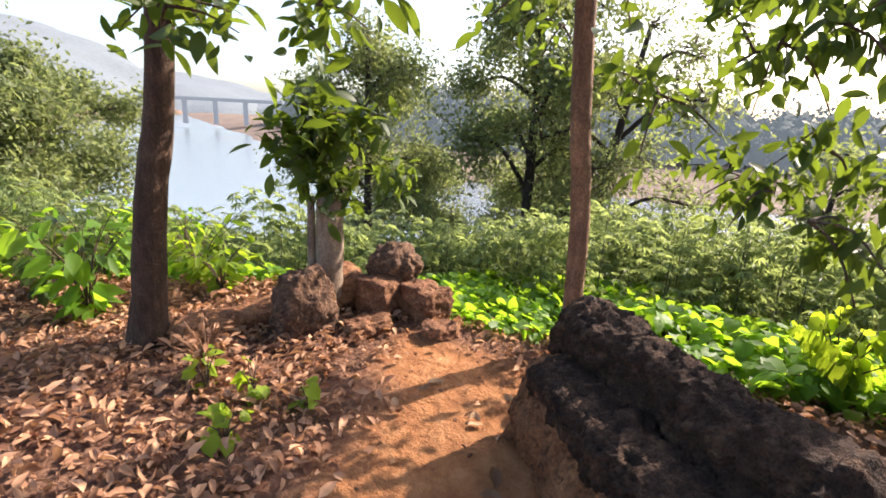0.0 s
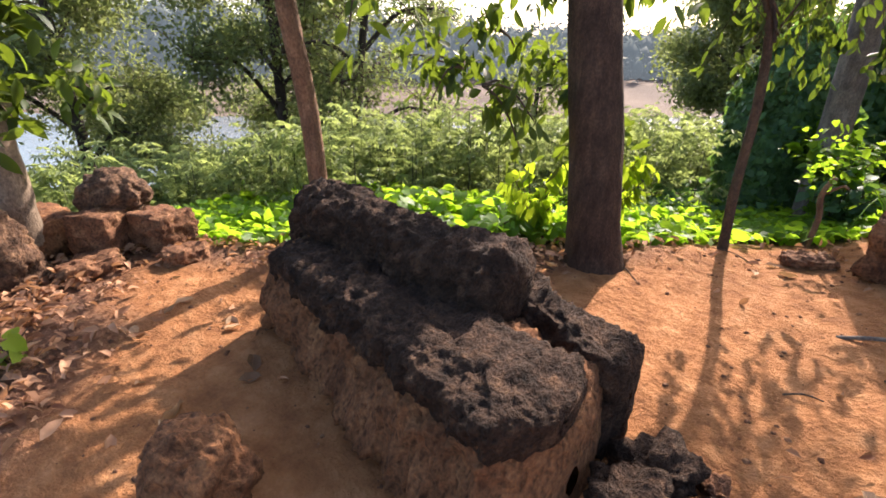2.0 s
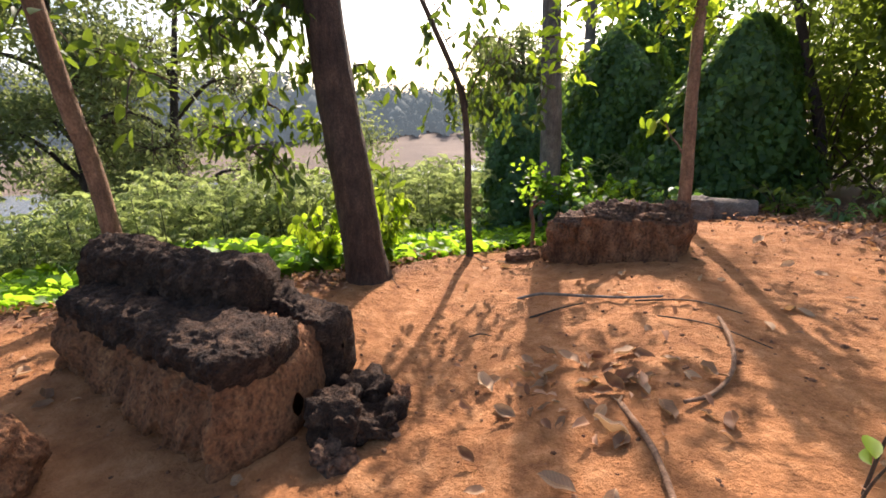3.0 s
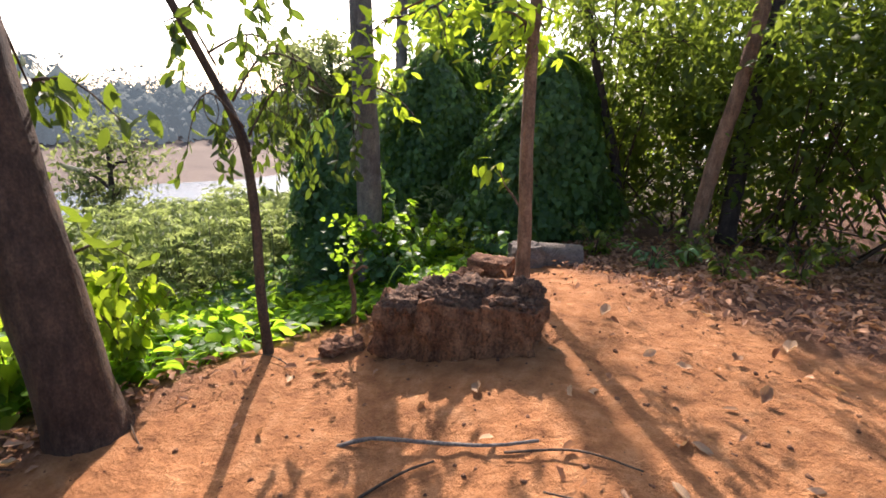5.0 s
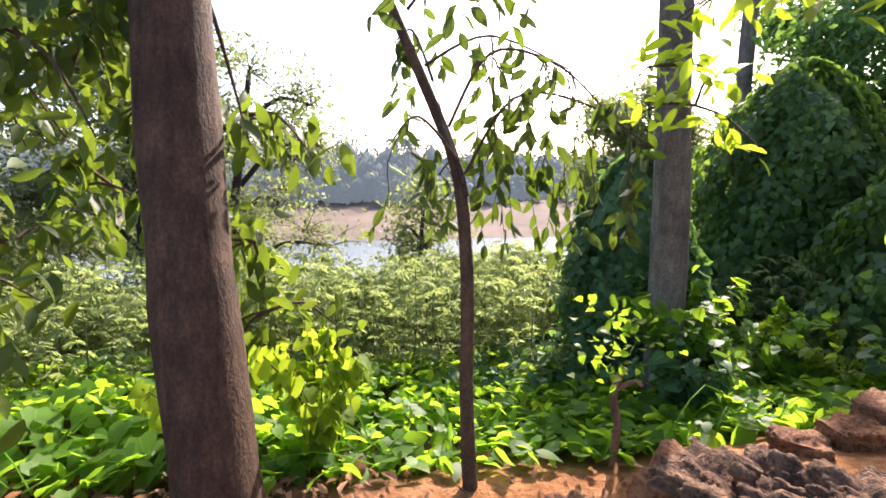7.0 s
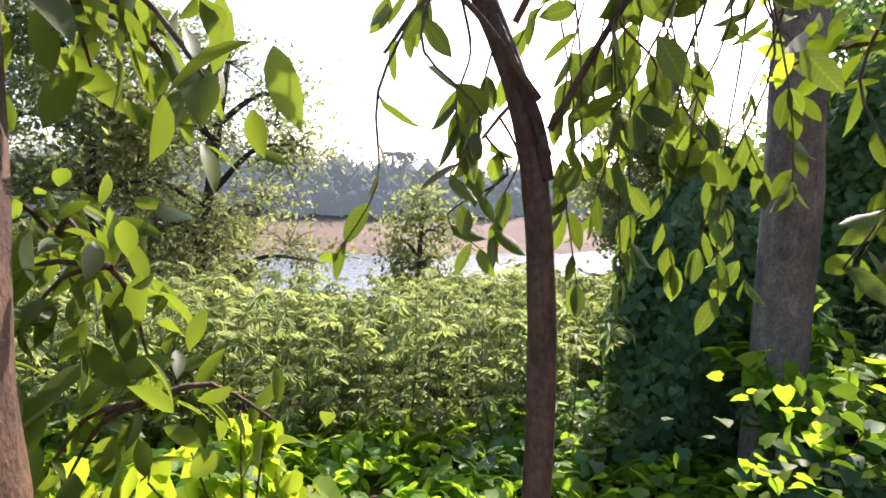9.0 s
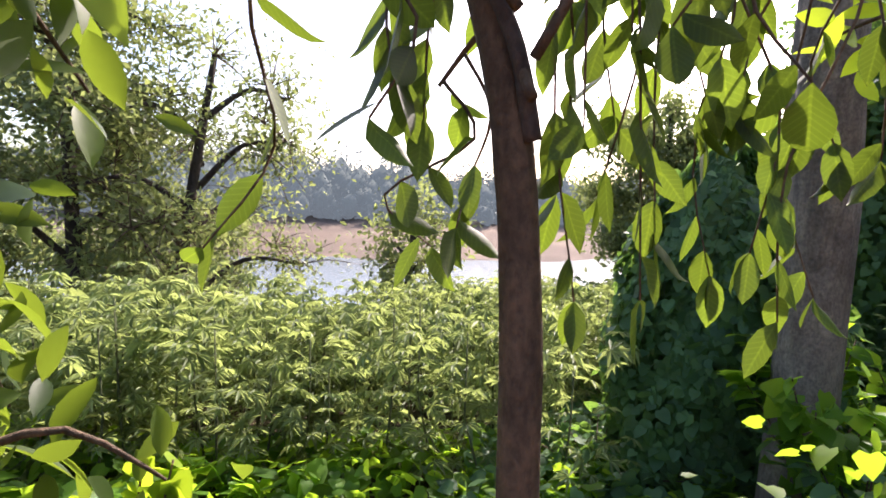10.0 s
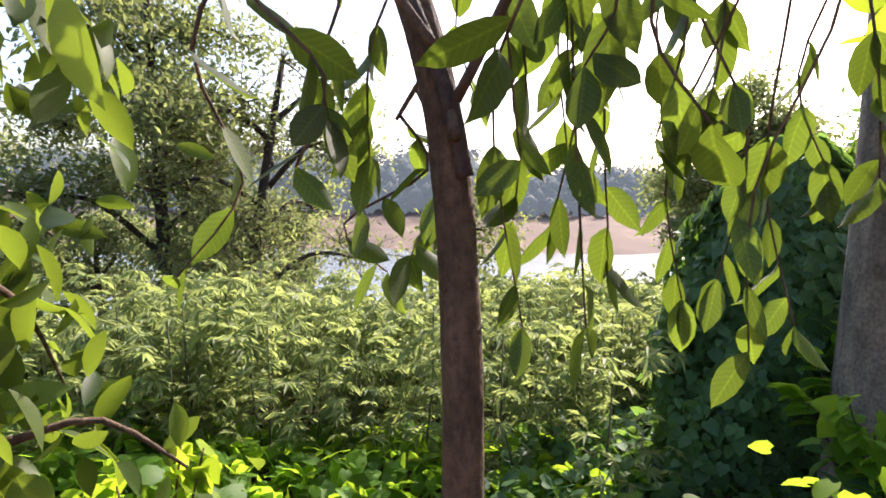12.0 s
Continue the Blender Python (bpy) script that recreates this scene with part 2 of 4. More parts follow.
def height(x, y):
    x, y = np.asarray(x, float), np.asarray(y, float)
    s = np.maximum(beyond(x, y), 0)
    hump = 0.30 * smooth(-0.7, 0.9, x) * (1 - smooth(2.8, 5.2, y))
    down = -0.06 * smooth(0, 0.6, s) - 0.19 * np.minimum(s, 12) - 0.17 * np.clip(s - 12, 0, 40)
    keep = 1 - smooth(1.2, 4.0, x)
    z = hump + down * np.maximum(keep, smooth(8, 20, s))
    n, far = river_place(x, y)
    bank = np.clip(WATER_Z - 0.5 + (n - far) * 0.11, -6.5, -2.4 + 0.004 * (n - far))
    return np.where((n > 32) & (s > 5), np.maximum(bank, -6.5) if np.ndim(bank) == 0 else bank, np.maximum(z, -6.5))


def fractal(x, y, scale, seed):
    """Cheap smooth noise on arrays."""
    out, amp = 0 * x, 1.0
    r = np.random.default_rng(seed)
    for octave in range(4):
        for _ in range(3):
            ang, ph = r.uniform(0, 6.28), r.uniform(0, 6.28)
            out = out + amp * np.sin((x * math.cos(ang) + y * math.sin(ang)) * scale * 2.1**octave + ph) / 3
        amp *= 0.5
    return out


def tube(path, radii, sides=10, wobble=0.0, seed=0):
    """Verts and quads of a limb along a path; the ends are closed to a point."""
    p = [Vector(q) for q in path]
    r = np.random.default_rng(seed)
    vs, fs = [], []
    side = None
    for i, q in enumerate(p):
        d = (p[min(i + 1, len(p) - 1)] - p[max(i - 1, 0)]).normalized()
        side = d.orthogonal().normalized() if side is None else (side - d * side.dot(d)).normalized()
        up = d.cross(side)
        for k in range(sides):
            ang = 2 * math.pi * k / sides
            rad = radii[i] * (1 + wobble * r.uniform(-1, 1))
            vs.append(q + (side * math.cos(ang) + up * math.sin(ang)) * rad)
    for i in range(len(p) - 1):
        for k in range(sides):
            a, b = i * sides + k, i * sides + (k + 1) % sides
            fs.append((a, b, b + sides, a + sides))
    for end in (0, len(p) - 1):
        c = len(vs)
        vs.append(p[end])
        for k in range(0, sides, 2):
            a, b, d = end * sides + k, end * sides + (k + 1) % sides, end * sides + (k + 2) % sides
            fs.append((c, b, a, c) if False else ((c, d, b, a) if end == 0 else (c, a, b, d)))
    return np.array([tuple(v) for v in vs]), np.array(fs)


def bent(points, steps=6):
    """A smooth path through a few points."""
    pts = [Vector(p) for p in points]
    out = []
    for i in range(len(pts) - 1):
        a, b, c, d = pts[max(i - 1, 0)], pts[i], pts[i + 1], pts[min(i + 2, len(pts) - 1)]
        for k in range(steps):
            t = k / steps
            out.append(0.5 * (2 * b + (c - a) * t + (2 * a - 5 * b + 4 * c - d) * t * t + (3 * b - a - 3 * c + d) * t**3))
    return out + [pts[-1]]


def limb(points, r0, r1, sides=10, wobble=0.05, seed=0, flare=0.0):
    path = bent(points)
    n = len(path)
    radii = [(r0 + (r1 - r0) * i / (n - 1)) * (1 + flare * max(0, 1 - i / (0.16 * n)) ** 2) for i in range(n)]
    return tube(path, radii, sides, wobble, seed)


def joined(pieces):
    vs, fs, base = [], [], 0
    for v, f in pieces:
        vs.append(v)
        fs.append(f + base)
        base += len(v)
    return np.concatenate(vs), np.concatenate(fs)


# leaf shapes, one unit long along +x, face up along +z
def leaf_long(fold=0.07, droop=0.18, wide=0.21):
    m = [(0, 0, 0), (0.3, 0, -droop * 0.05), (0.68, 0, -droop * 0.45), (1, 0, -droop)]
    side = [(0.28, wide * 0.95, fold), (0.64, wide * 0.9, fold - droop * 0.4)]
    v = m + side + [(x, -y, z) for x, y, z in side]
    f = [(0, 1, 4), (1, 5, 4), (1, 2, 5), (2, 3, 5), (0, 6, 1), (1, 6, 7), (1, 7, 2), (2, 7, 3)]
    return np.array(v), np.array(f)


def leaf_fine(fold=0.05, droop=0.2, wide=0.2, curl=0.0):
    """An oval leaf with a drawn-out tip, finer for leaves seen close."""
    rows = [(0, 0.02), (0.08, 0.35), (0.24, 0.82), (0.45, 1.0), (0.66, 0.9), (0.84, 0.52), (0.93, 0.2), (1.0, 0.01)]
    v = []
    for x, w in rows:
        z = -droop * x * x + curl * math.sin(x * 9)
        v += [(x, wide * w, z + fold * w), (x, 0, z), (x, -wide * w, z + fold * w)]
    f = []
    for i in range(len(rows) - 1):
        a, b = 3 * i, 3 * i + 3
        f += [(a, a + 1, b + 1, b), (a + 1, a + 2, b + 2, b + 1)]
    return np.array(v), np.array(f)


def leaf_heart():
    v = [(0, 0, 0), (0.45, 0, 0.0), (1.0, 0, -0.22), (-0.12, 0.26, 0.05), (0.2, 0.48, 0.07), (0.62, 0.34, 0.0), (-0.12, -0.26, 0.05), (0.2, -0.48, 0.07), (0.62, -0.34, 0.0)]
    f = [(0, 4, 3), (0, 1, 4), (1, 5, 4), (1, 2, 5), (0, 6, 7), (0, 7, 1), (1, 7, 8), (1, 8, 2)]
    return np.array(v), np.array(f)


def leaf_small():
    v = [(0, 0, 0), (0.5, 0.24, 0.05), (1, 0, -0.1), (0.5, -0.24, 0.05)]
    return np.array(v), np.array([(0, 2, 1), (0, 3, 2)])


def leaf_palmate(k=7):
    vs, fs = [], []
    for i in range(k):
        a = radians(-115 + 230 * i / (k - 1))
        c, s, ln = math.cos(a), math.sin(a), 1 - 0.25 * abs(i - (k - 1) / 2) / ((k - 1) / 2)
        b = len(vs)
        for x, y, z in ((0, 0, 0), (0.5, 0.12, 0.03), (1.0, 0, -0.35), (0.5, -0.12, 0.03)):
            vs.append((ln * (x * c - y * s), ln * (x * s + y * c), z * ln))
        fs += [(b, b + 2, b + 1), (b, b + 3, b + 2)]
    return np.array(vs), np.array(fs)


def leaves(name, shape, pos, size, axis, face, material, spread=0.5, r=None):
    """Many leaves in one mesh: places, lengths, where tips point and where faces look, with some scatter."""
    r = r or rng
    v, f = shape
    n = len(pos)
    pos = np.asarray(pos, float)
    ax = np.broadcast_to(axis, (n, 3)) + r.normal(0, spread, (n, 3))
    ax /= np.linalg.norm(ax, axis=1, keepdims=True)
    up = np.broadcast_to(face, (n, 3)) + r.normal(0, spread, (n, 3))
    sd = np.cross(up, ax)
    sd /= np.linalg.norm(sd, axis=1, keepdims=True) + 1e-9
    up = np.cross(ax, sd)
    size = np.broadcast_to(size, (n,))[:, None, None]
    w = (ax[:, None] * v[None, :, 0:1] + sd[:, None] * v[None, :, 1:2] + up[:, None] * v[None, :, 2:3]) * size + pos[:, None]
    faces = (f[None] + (np.arange(n) * len(v))[:, None, None]).reshape(-1, f.shape[1])
    return bulk(name, w.reshape(-1, 3), faces, material)


OVAL = leaf_fine(0.06, 0.2, 0.2)
LONG, HEART, SMALL, PALM = leaf_long(), leaf_heart(), leaf_small(), leaf_palmate()


def stone_mesh(name, size, material, seed, rough=0.05, cuts=20, round_=0.25, crumble=9.0, taper=0.0):
    """A rough stone: a softened block, worn and pitted, its base at z = 0."""
    bm = bmesh.new()
    bmesh.ops.create_cube(bm, size=2.0)
    bmesh.ops.subdivide_edges(bm, edges=bm.edges[:], cuts=cuts, use_grid_fill=True)
    off = Vector((seed * 3.1, seed * 1.7, seed * 2.3))
    sx, sy, sz = size[0] / 2, size[1] / 2, size[2] / 2
    for v in bm.verts:
        c = v.co.copy()
        b = c.normalized() * (1.25 - 0.2 * round_)
        c = c.lerp(b, round_)
        k = 1 - taper * (c.z + 1) / 2
        q = Vector((c.x * sx * k, c.y * sy * k, c.z * sz + sz))
        d = noise.fractal(q * crumble + off, 0.9, 2.1, 5) * rough + noise.noise(q * 3 + off) * rough * 1.2
        pit = noise.cell(q * 38 + off) * 0.3 + noise.noise(q * 30 + off)
        q += c.normalized() * (d + pit * min(0.012, rough * 0.35))
        v.co = q
    return from_bm(name, bm, material)


# ---- ground, river, far bank ----
def ground_sheet():
    def axis(lo, hi, step, reach):
        core = np.arange(lo, hi + step / 2, step)
        grow = step * 1.12 ** np.arange(1, 110)
        tail = np.cumsum(grow)
        tail = tail[tail < reach]
        return np.concatenate([(lo - tail)[::-1], core, hi + tail])
    xs, ys = axis(-5.0, 2.4, 0.028, 1900), axis(-2.6, 3.2, 0.028, 1900)
    X, Y = np.meshgrid(xs, ys, indexing="ij")
    s = beyond(X, Y)
    near = np.exp(-((np.hypot(X + 1, Y) / 9) ** 4))
    Z = height(X, Y) + near * (0.022 * fractal(X, Y, 1.7, 3) + 0.010 * fractal(X, Y, 7.0, 4) + 0.006 * fractal(X, Y, 21.0, 5) + 0.0045 * fractal(X, Y, 34.0, 6))
    path_dip = -0.05 * np.exp(-(((X - 1.9) * 0.8 + (Y - 2.4) * 0.6) / 0.5) ** 2)
    Z = Z + near * path_dip
    nx, ny = X.shape
    i = (np.arange(nx - 1)[:, None] * ny + np.arange(ny - 1)[None]).ravel()
    me = bulk("ground", np.stack([X, Y, Z], -1).reshape(-1, 3), np.stack([i, i + ny, i + ny + 1, i + 1], -1), SOIL)
    wob = 0.25 * fractal(X, Y, 1.9, 9)
    left = smooth(0.0, 0.5, (-1.55 - Y) * 0.8 + (-2.6 - X) * 0.55 + wob)
    right = smooth(0.0, 0.5, (X - 2.0) * 0.75 + (Y - 2.5) * 0.66 + wob) * smooth(1.2, 2.0, X)
    rim = smooth(-0.55, -0.15, s + wob * 0.6) * (1 - smooth(-2.0, -1.1, X))
    slope = smooth(0.0, 0.5, s + wob * 0.5)
    n, far = river_place(X, Y)
    sand = smooth(-3, 1, n - far)
    for label, value in (("litter", np.maximum.reduce([left, right, rim])), ("slope", slope * (1 - sand)), ("sand", sand)):
        me.attributes.new(label, "FLOAT", "POINT").data.foreach_set("value", value.astype(np.float32).ravel())
    tagged(part("ground", me), "trodden red laterite soil sloping down to a river", "ground", "", "structure")


ground_sheet()
q = np.array([(-1500, -1500, WATER_Z), (1500, -1500, WATER_Z), (1500, 1500, WATER_Z), (-1500, 1500, WATER_Z)], float)
tagged(part("water", bulk("water", q, np.array([(0, 1, 2, 3)]), WATER, False)), "calm pale river water between sandy banks", "river", "", "structure")


def far_woods():
    """The wooded rise beyond the sand, as many clumps with uneven tops."""
    r = np.random.default_rng(21)
    vs, fs, base = [], [], 0
    bm = bmesh.new()
    bmesh.ops.create_icosphere(bm, subdivisions=1, radius=1)
    sv, sf = np.array([tuple(v.co) for v in bm.verts]), np.array([[v.index for v in f.verts] for f in bm.faces])
    bm.free()
    crowns, sizes = [], []
    for _ in range(1500):
        a = r.uniform(-110, 130)
        near = river_place(-a * 0.707, -a * 0.707)[1]
        n = near + r.uniform(24, 56) + 0.1 * max(0, a - 40)
        x, y = -0.707 * n - 0.707 * a, 0.707 * n - 0.707 * a
        top = (n - 76) * 0.07 + r.uniform(6.0, 11.5) + 1.8 * math.sin(a * 0.05)
        top *= 0.35 + 0.65 * min(1.0, max(0.0, (n - near - 24) / 14))
        w = top * r.uniform(0.22, 0.4)
        shape = sv * (1 + 0.12 * r.normal(0, 1, (len(sv), 1)))
        vs.append(shape * (w * 0.8, w * 0.8, top * 0.4) + (x, y, -2.6 + top * 0.4))
        fs.append(sf + base)
        base += len(sv)
        d = r.normal(0, 1, (64, 3))
        d /= np.linalg.norm(d, axis=1, keepdims=True)
        crowns.append(d * (w, w, top * 0.5) * r.uniform(0.75, 1.05, (64, 1)) + (x, y, -2.5 + top * 0.5))
        sizes.append(r.uniform(0.4, 1.0, 64))
    woods = thing("far_wood", (0, 0, 0), "treetops of the wood across the river, haze put into their colour", "woods")
    tagged(woods, kind="stuff")
    # Foliage, bank and palms all take the faint haze emission of the wood material.
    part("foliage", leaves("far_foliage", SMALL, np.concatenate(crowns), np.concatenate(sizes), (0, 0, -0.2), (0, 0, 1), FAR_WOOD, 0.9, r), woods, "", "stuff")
    tagged(part("backdrop", bulk("far_woods", np.concatenate(vs), np.concatenate(fs), FAR_WOOD)), "wooded bank across the river, haze put into its colour", "woods", "", "structure")
    for k in range(11):
        a, n = r.uniform(-110, 120), r.uniform(72, 92)
        x, y = -0.707 * n - 0.707 * a, 0.707 * n - 0.707 * a
        hgt = r.uniform(7.0, 9.0)
        palm = thing("far_palm", (x, y, -1.3), "distant palm tree above the far bank, haze put into its colour", "tree", "palms across the river")
        v, f = limb([(0, 0, 0), (0.2, 0, hgt * 0.5), (0.5, 0, hgt)], 0.22, 0.14, 6, 0, k)
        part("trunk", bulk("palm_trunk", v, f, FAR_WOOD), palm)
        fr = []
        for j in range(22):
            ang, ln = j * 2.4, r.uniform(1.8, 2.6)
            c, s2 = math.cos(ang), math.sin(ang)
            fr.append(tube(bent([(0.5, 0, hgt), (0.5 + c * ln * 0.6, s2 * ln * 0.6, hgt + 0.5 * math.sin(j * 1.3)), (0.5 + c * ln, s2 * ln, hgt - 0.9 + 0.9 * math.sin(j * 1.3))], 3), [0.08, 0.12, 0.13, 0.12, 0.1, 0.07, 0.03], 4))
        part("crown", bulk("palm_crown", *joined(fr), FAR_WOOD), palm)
    bm = bmesh.new()
    bmesh.ops.create_icosphere(bm, subdivisions=5, radius=1)
    sv, sf = np.array([tuple(v.co) for v in bm.verts]), np.array([[v.index for v in f.verts] for f in bm.faces])
    bm.free()
    hill_v, hill_f, base = [], [], 0
    for bearing, dist, wide, tall in ((112, 700, 190, 92), (98, 900, 220, 60), (84, 1000, 260, 42), (66, 1100, 300, 40), (45, 1100, 320, 36), (20, 1100, 320, 38), (-5, 1100, 320, 40)):
        b = radians(bearing)
        hill_v.append(sv * (1 + 0.05 * np.sin(sv[:, 0:1] * 7 + dist) + 0.02 * np.sin(sv[:, 1:2] * 23 + sv[:, 0:1] * 17) + 0.006 * r.normal(0, 1, (len(sv), 1))) * (wide, wide, tall) + (-math.sin(b) * dist, math.cos(b) * dist, -6))
        hill_f.append(sf + base)
        base += len(sv)
    # Hills are pale through the haze emission of their material.
    tagged(part("backdrop", bulk("far_hills", np.concatenate(hill_v), np.concatenate(hill_f), FAR_HILL)), "distant hills, pale with haze put into their colour", "hill", "", "structure")


far_woods()


def bridge():
    b = radians(92)
    at = Vector((-math.sin(b) * 190, math.cos(b) * 190, 0))
    ob = thing("bridge", (at.x, at.y, -3), "distant concrete road bridge over the river, pale with painted haze", "bridge")
    ob.rotation_euler = (0, 0, radians(88 - 12))
    bm = bmesh.new()
    bmesh.ops.create_cube(bm, size=1, matrix=Matrix.Translation((0, 0, 8.2)) @ Matrix.Diagonal((46, 5, 1.1, 1)))
    bmesh.ops.bevel(bm, geom=bm.edges[:], offset=0.1, segments=1, affect="EDGES")
    # Deck and piers reuse the hill material, so they glow with its painted haze.
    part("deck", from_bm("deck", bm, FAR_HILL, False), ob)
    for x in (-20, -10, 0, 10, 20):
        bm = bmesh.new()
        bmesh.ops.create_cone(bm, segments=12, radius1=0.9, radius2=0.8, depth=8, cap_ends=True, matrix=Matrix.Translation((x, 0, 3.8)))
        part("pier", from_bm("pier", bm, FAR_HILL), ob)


bridge()


# ---- laterite wall with the blackened top, and the stones ----
def laterite_wall():
    """A long low wall of laterite: a crumbling brown body, a rounded black cap, and broken blocks at its end."""
    wall = thing("laterite_wall", (0, 0, 0), "crumbling laterite wall with a rounded blackened top", "wall")
    a, b = Vector((-3.0, -0.34, 0)), Vector((-1.25, -0.58, 0))
    d = (b - a).normalized()
    side = Vector((-d.y, d.x, 0))

    def body(name, start, end, z0, z1, w0, w1, roundness, material, seed, rough, lean=0.0, steps=190, ring=110):
        vs, fs = [], []
        off = Vector((seed * 5.3, seed, 0))
        for i in range(steps + 1):
            t = i / steps
            cap = min(1, (1 - abs(2 * t - 1)) * 9) ** 0.5
            c = start.lerp(end, t)
            for k in range(ring):
                ang = 2 * math.pi * k / ring
                cx, cz = math.cos(ang), math.sin(ang)
                e = roundness
                ux = math.copysign(abs(cx) ** e, cx)
                uz = math.copysign(abs(cz) ** e, cz)
                za, zb = z0[0] + (z0[1] - z0[0]) * t, z1[0] + (z1[1] - z1[0]) * t
                zz = (za + zb) / 2 + uz * (zb - za) / 2 * (0.4 + 0.6 * cap)
                wide = (w0 + (w1 - w0) * t) * (1 - lean * (uz + 1) / 2) * cap
                p = c + side * (ux * wide) + Vector((0, 0, zz))
                nrm = (side * ux + Vector((0, 0, uz)) * 0.8).normalized()
                q = noise.fractal(p * 6 + off, 0.9, 2.1, 5) * rough + noise.noise(p * 2.3 + off) * rough + noise.fractal(Vector((p.x * 22, p.y * 22, p.z * 14)) + off, 1, 2, 3) * rough * 0.6
                flute = noise.noise(Vector((p.x * 9, p.y * 9, p.z * 1.6)) + off)
                q += flute * rough * 0.7
                q += noise.noise(p * 34 + off) * 0.010 + noise.noise(p * 70 + off) * 0.007 + (noise.cell(p * 30 + off) - 0.5) * 0.006
                vs.append(tuple(p + nrm * q))
        for i in range(steps):
            for k in range(ring):
                p, n2 = i * ring + k, i * ring + (k + 1) % ring
                fs.append((p, n2, n2 + ring, p + ring))
        return bulk(name, np.array(vs), np.array(fs), material)

    ext = d * 0.12
    part("body", body("body", a - d * 0.02 - side * 0.03, b + d * 0.12 - side * 0.15, (-0.1, -0.14), (0.46, 0.44), 0.37, 0.47, 0.5, LATERITE, 1, 0.05, 0.26), wall)
    part("cap", body("cap", a - d * 0.06 + side * 0.06, b - d * 0.34 + side * 0.10, (0.30, 0.33), (0.74, 0.72), 0.19, 0.205, 0.85, CRUST, 2, 0.03), wall, "rounded black weathered top")
    part("ledge", body("ledge", a + d * 0.1 - side * 0.16, b + d * 0.12 - side * 0.25, (0.27, 0.32), (0.50, 0.53), 0.19, 0.245, 0.6, CRUST, 3, 0.03), wall)
    part("block", body("block", b - d * 0.46 + side * 0.24, b + d * 0.12 + side * 0.2, (-0.05, 0.0), (0.54, 0.44), 0.15, 0.16, 0.5, CRUST, 4, 0.035, 0.15, 60), wall)
    # Most rubble takes the darker crust colours to stand in for shade here.
    for x, y, s, seed, mat, rz in ((-0.98, -0.72, (0.20, 0.21, 0.18), 5, CRUST, 20), (-0.95, -0.46, (0.21, 0.17, 0.15), 6, CRUST, 50), (-0.80, -0.62, (0.22, 0.22, 0.10), 7, CRUST, 15), (-0.78, -0.38, (0.17, 0.10, 0.09), 8, LATERITE_RED, -30), (-0.88, -0.88, (0.15, 0.13, 0.10), 9, BROWN_CRUST, 70)):
        ob = part("rubble_stone", stone_mesh("rubble", s, mat, seed, 0.075, 22, 0.4))
        ob.location, ob.rotation_euler = (x, y, float(height(x, y)) - 0.03), (0, 0, radians(rz))
        tagged(ob, "broken laterite stone beside the wall end", "stone", "rubble by the wall")


laterite_wall()


def stone(name, x, y, z, size, rz, material, seed, label, group="", rough=0.03, round_=0.2, taper=0.0, tilt=0.0):
    ob = part(name, stone_mesh(name, size, material, seed, rough * 1.25, 22, round_ + 0.08, 9, taper))
    ob.location, ob.rotation_euler = (x, y, float(height(x, y)) + z - 0.02), (radians(tilt), 0, radians(rz))
    return tagged(ob, label, "stone", group)


RING = "stones piled at the clearing's rim"
stone("boulder", -2.1, -1.5, 0, (0.34, 0.32, 0.36), 10, LATERITE, 11, "small rounded laterite boulder in shade", "", 0.03, 0.75, 0.2)
stone("laterite_rock", -4.64, -1.56, 0, (0.44, 0.54, 0.52), 20, BROWN_CRUST, 12, "pitted dark upright laterite rock", RING, 0.035, 0.35, 0.45, 6)
stone("laterite_block", -4.70, -0.95, 0, (0.30, 0.28, 0.36), 35, LATERITE_RED, 13, "squared reddish laterite block", RING, 0.02, 0.12)
stone("laterite_block", -4.54, -0.60, 0, (0.32, 0.32, 0.32), 20, LATERITE_RED, 14, "squared reddish laterite block", RING, 0.025, 0.16)
stone("round_stone", -4.90, -0.76, 0.24, (0.46, 0.42, 0.40), 60, BROWN_CRUST, 15, "rounded dark stone resting on laterite blocks", RING, 0.035, 0.85)
stone("laterite_block", -4.98, -0.76, 0, (0.40, 0.36, 0.30), 50, LATERITE, 19, "laterite block under the round stone", RING, 0.02, 0.2)
stone("low_stone", -4.42, -1.15, 0, (0.20, 0.36, 0.13), 10, LATERITE_RED, 16, "low flat broken laterite stone", RING, 0.025, 0.2)
stone("low_stone", -4.18, -0.64, 0, (0.20, 0.28, 0.11), -10, LATERITE_RED, 17, "low flat broken laterite stone", RING, 0.025, 0.2)
stone("laterite_slab", -5.10, -1.28, 0, (0.55, 0.60, 0.32), 15, LATERITE, 18, "broad weathered laterite slab with litter", RING, 0.03, 0.3)
stone("laterite_slab", -4.85, -2.12, 0, (0.34, 0.75, 0.14), 15, LATERITE, 20, "broad weathered laterite slab with litter", RING, 0.03, 0.3)


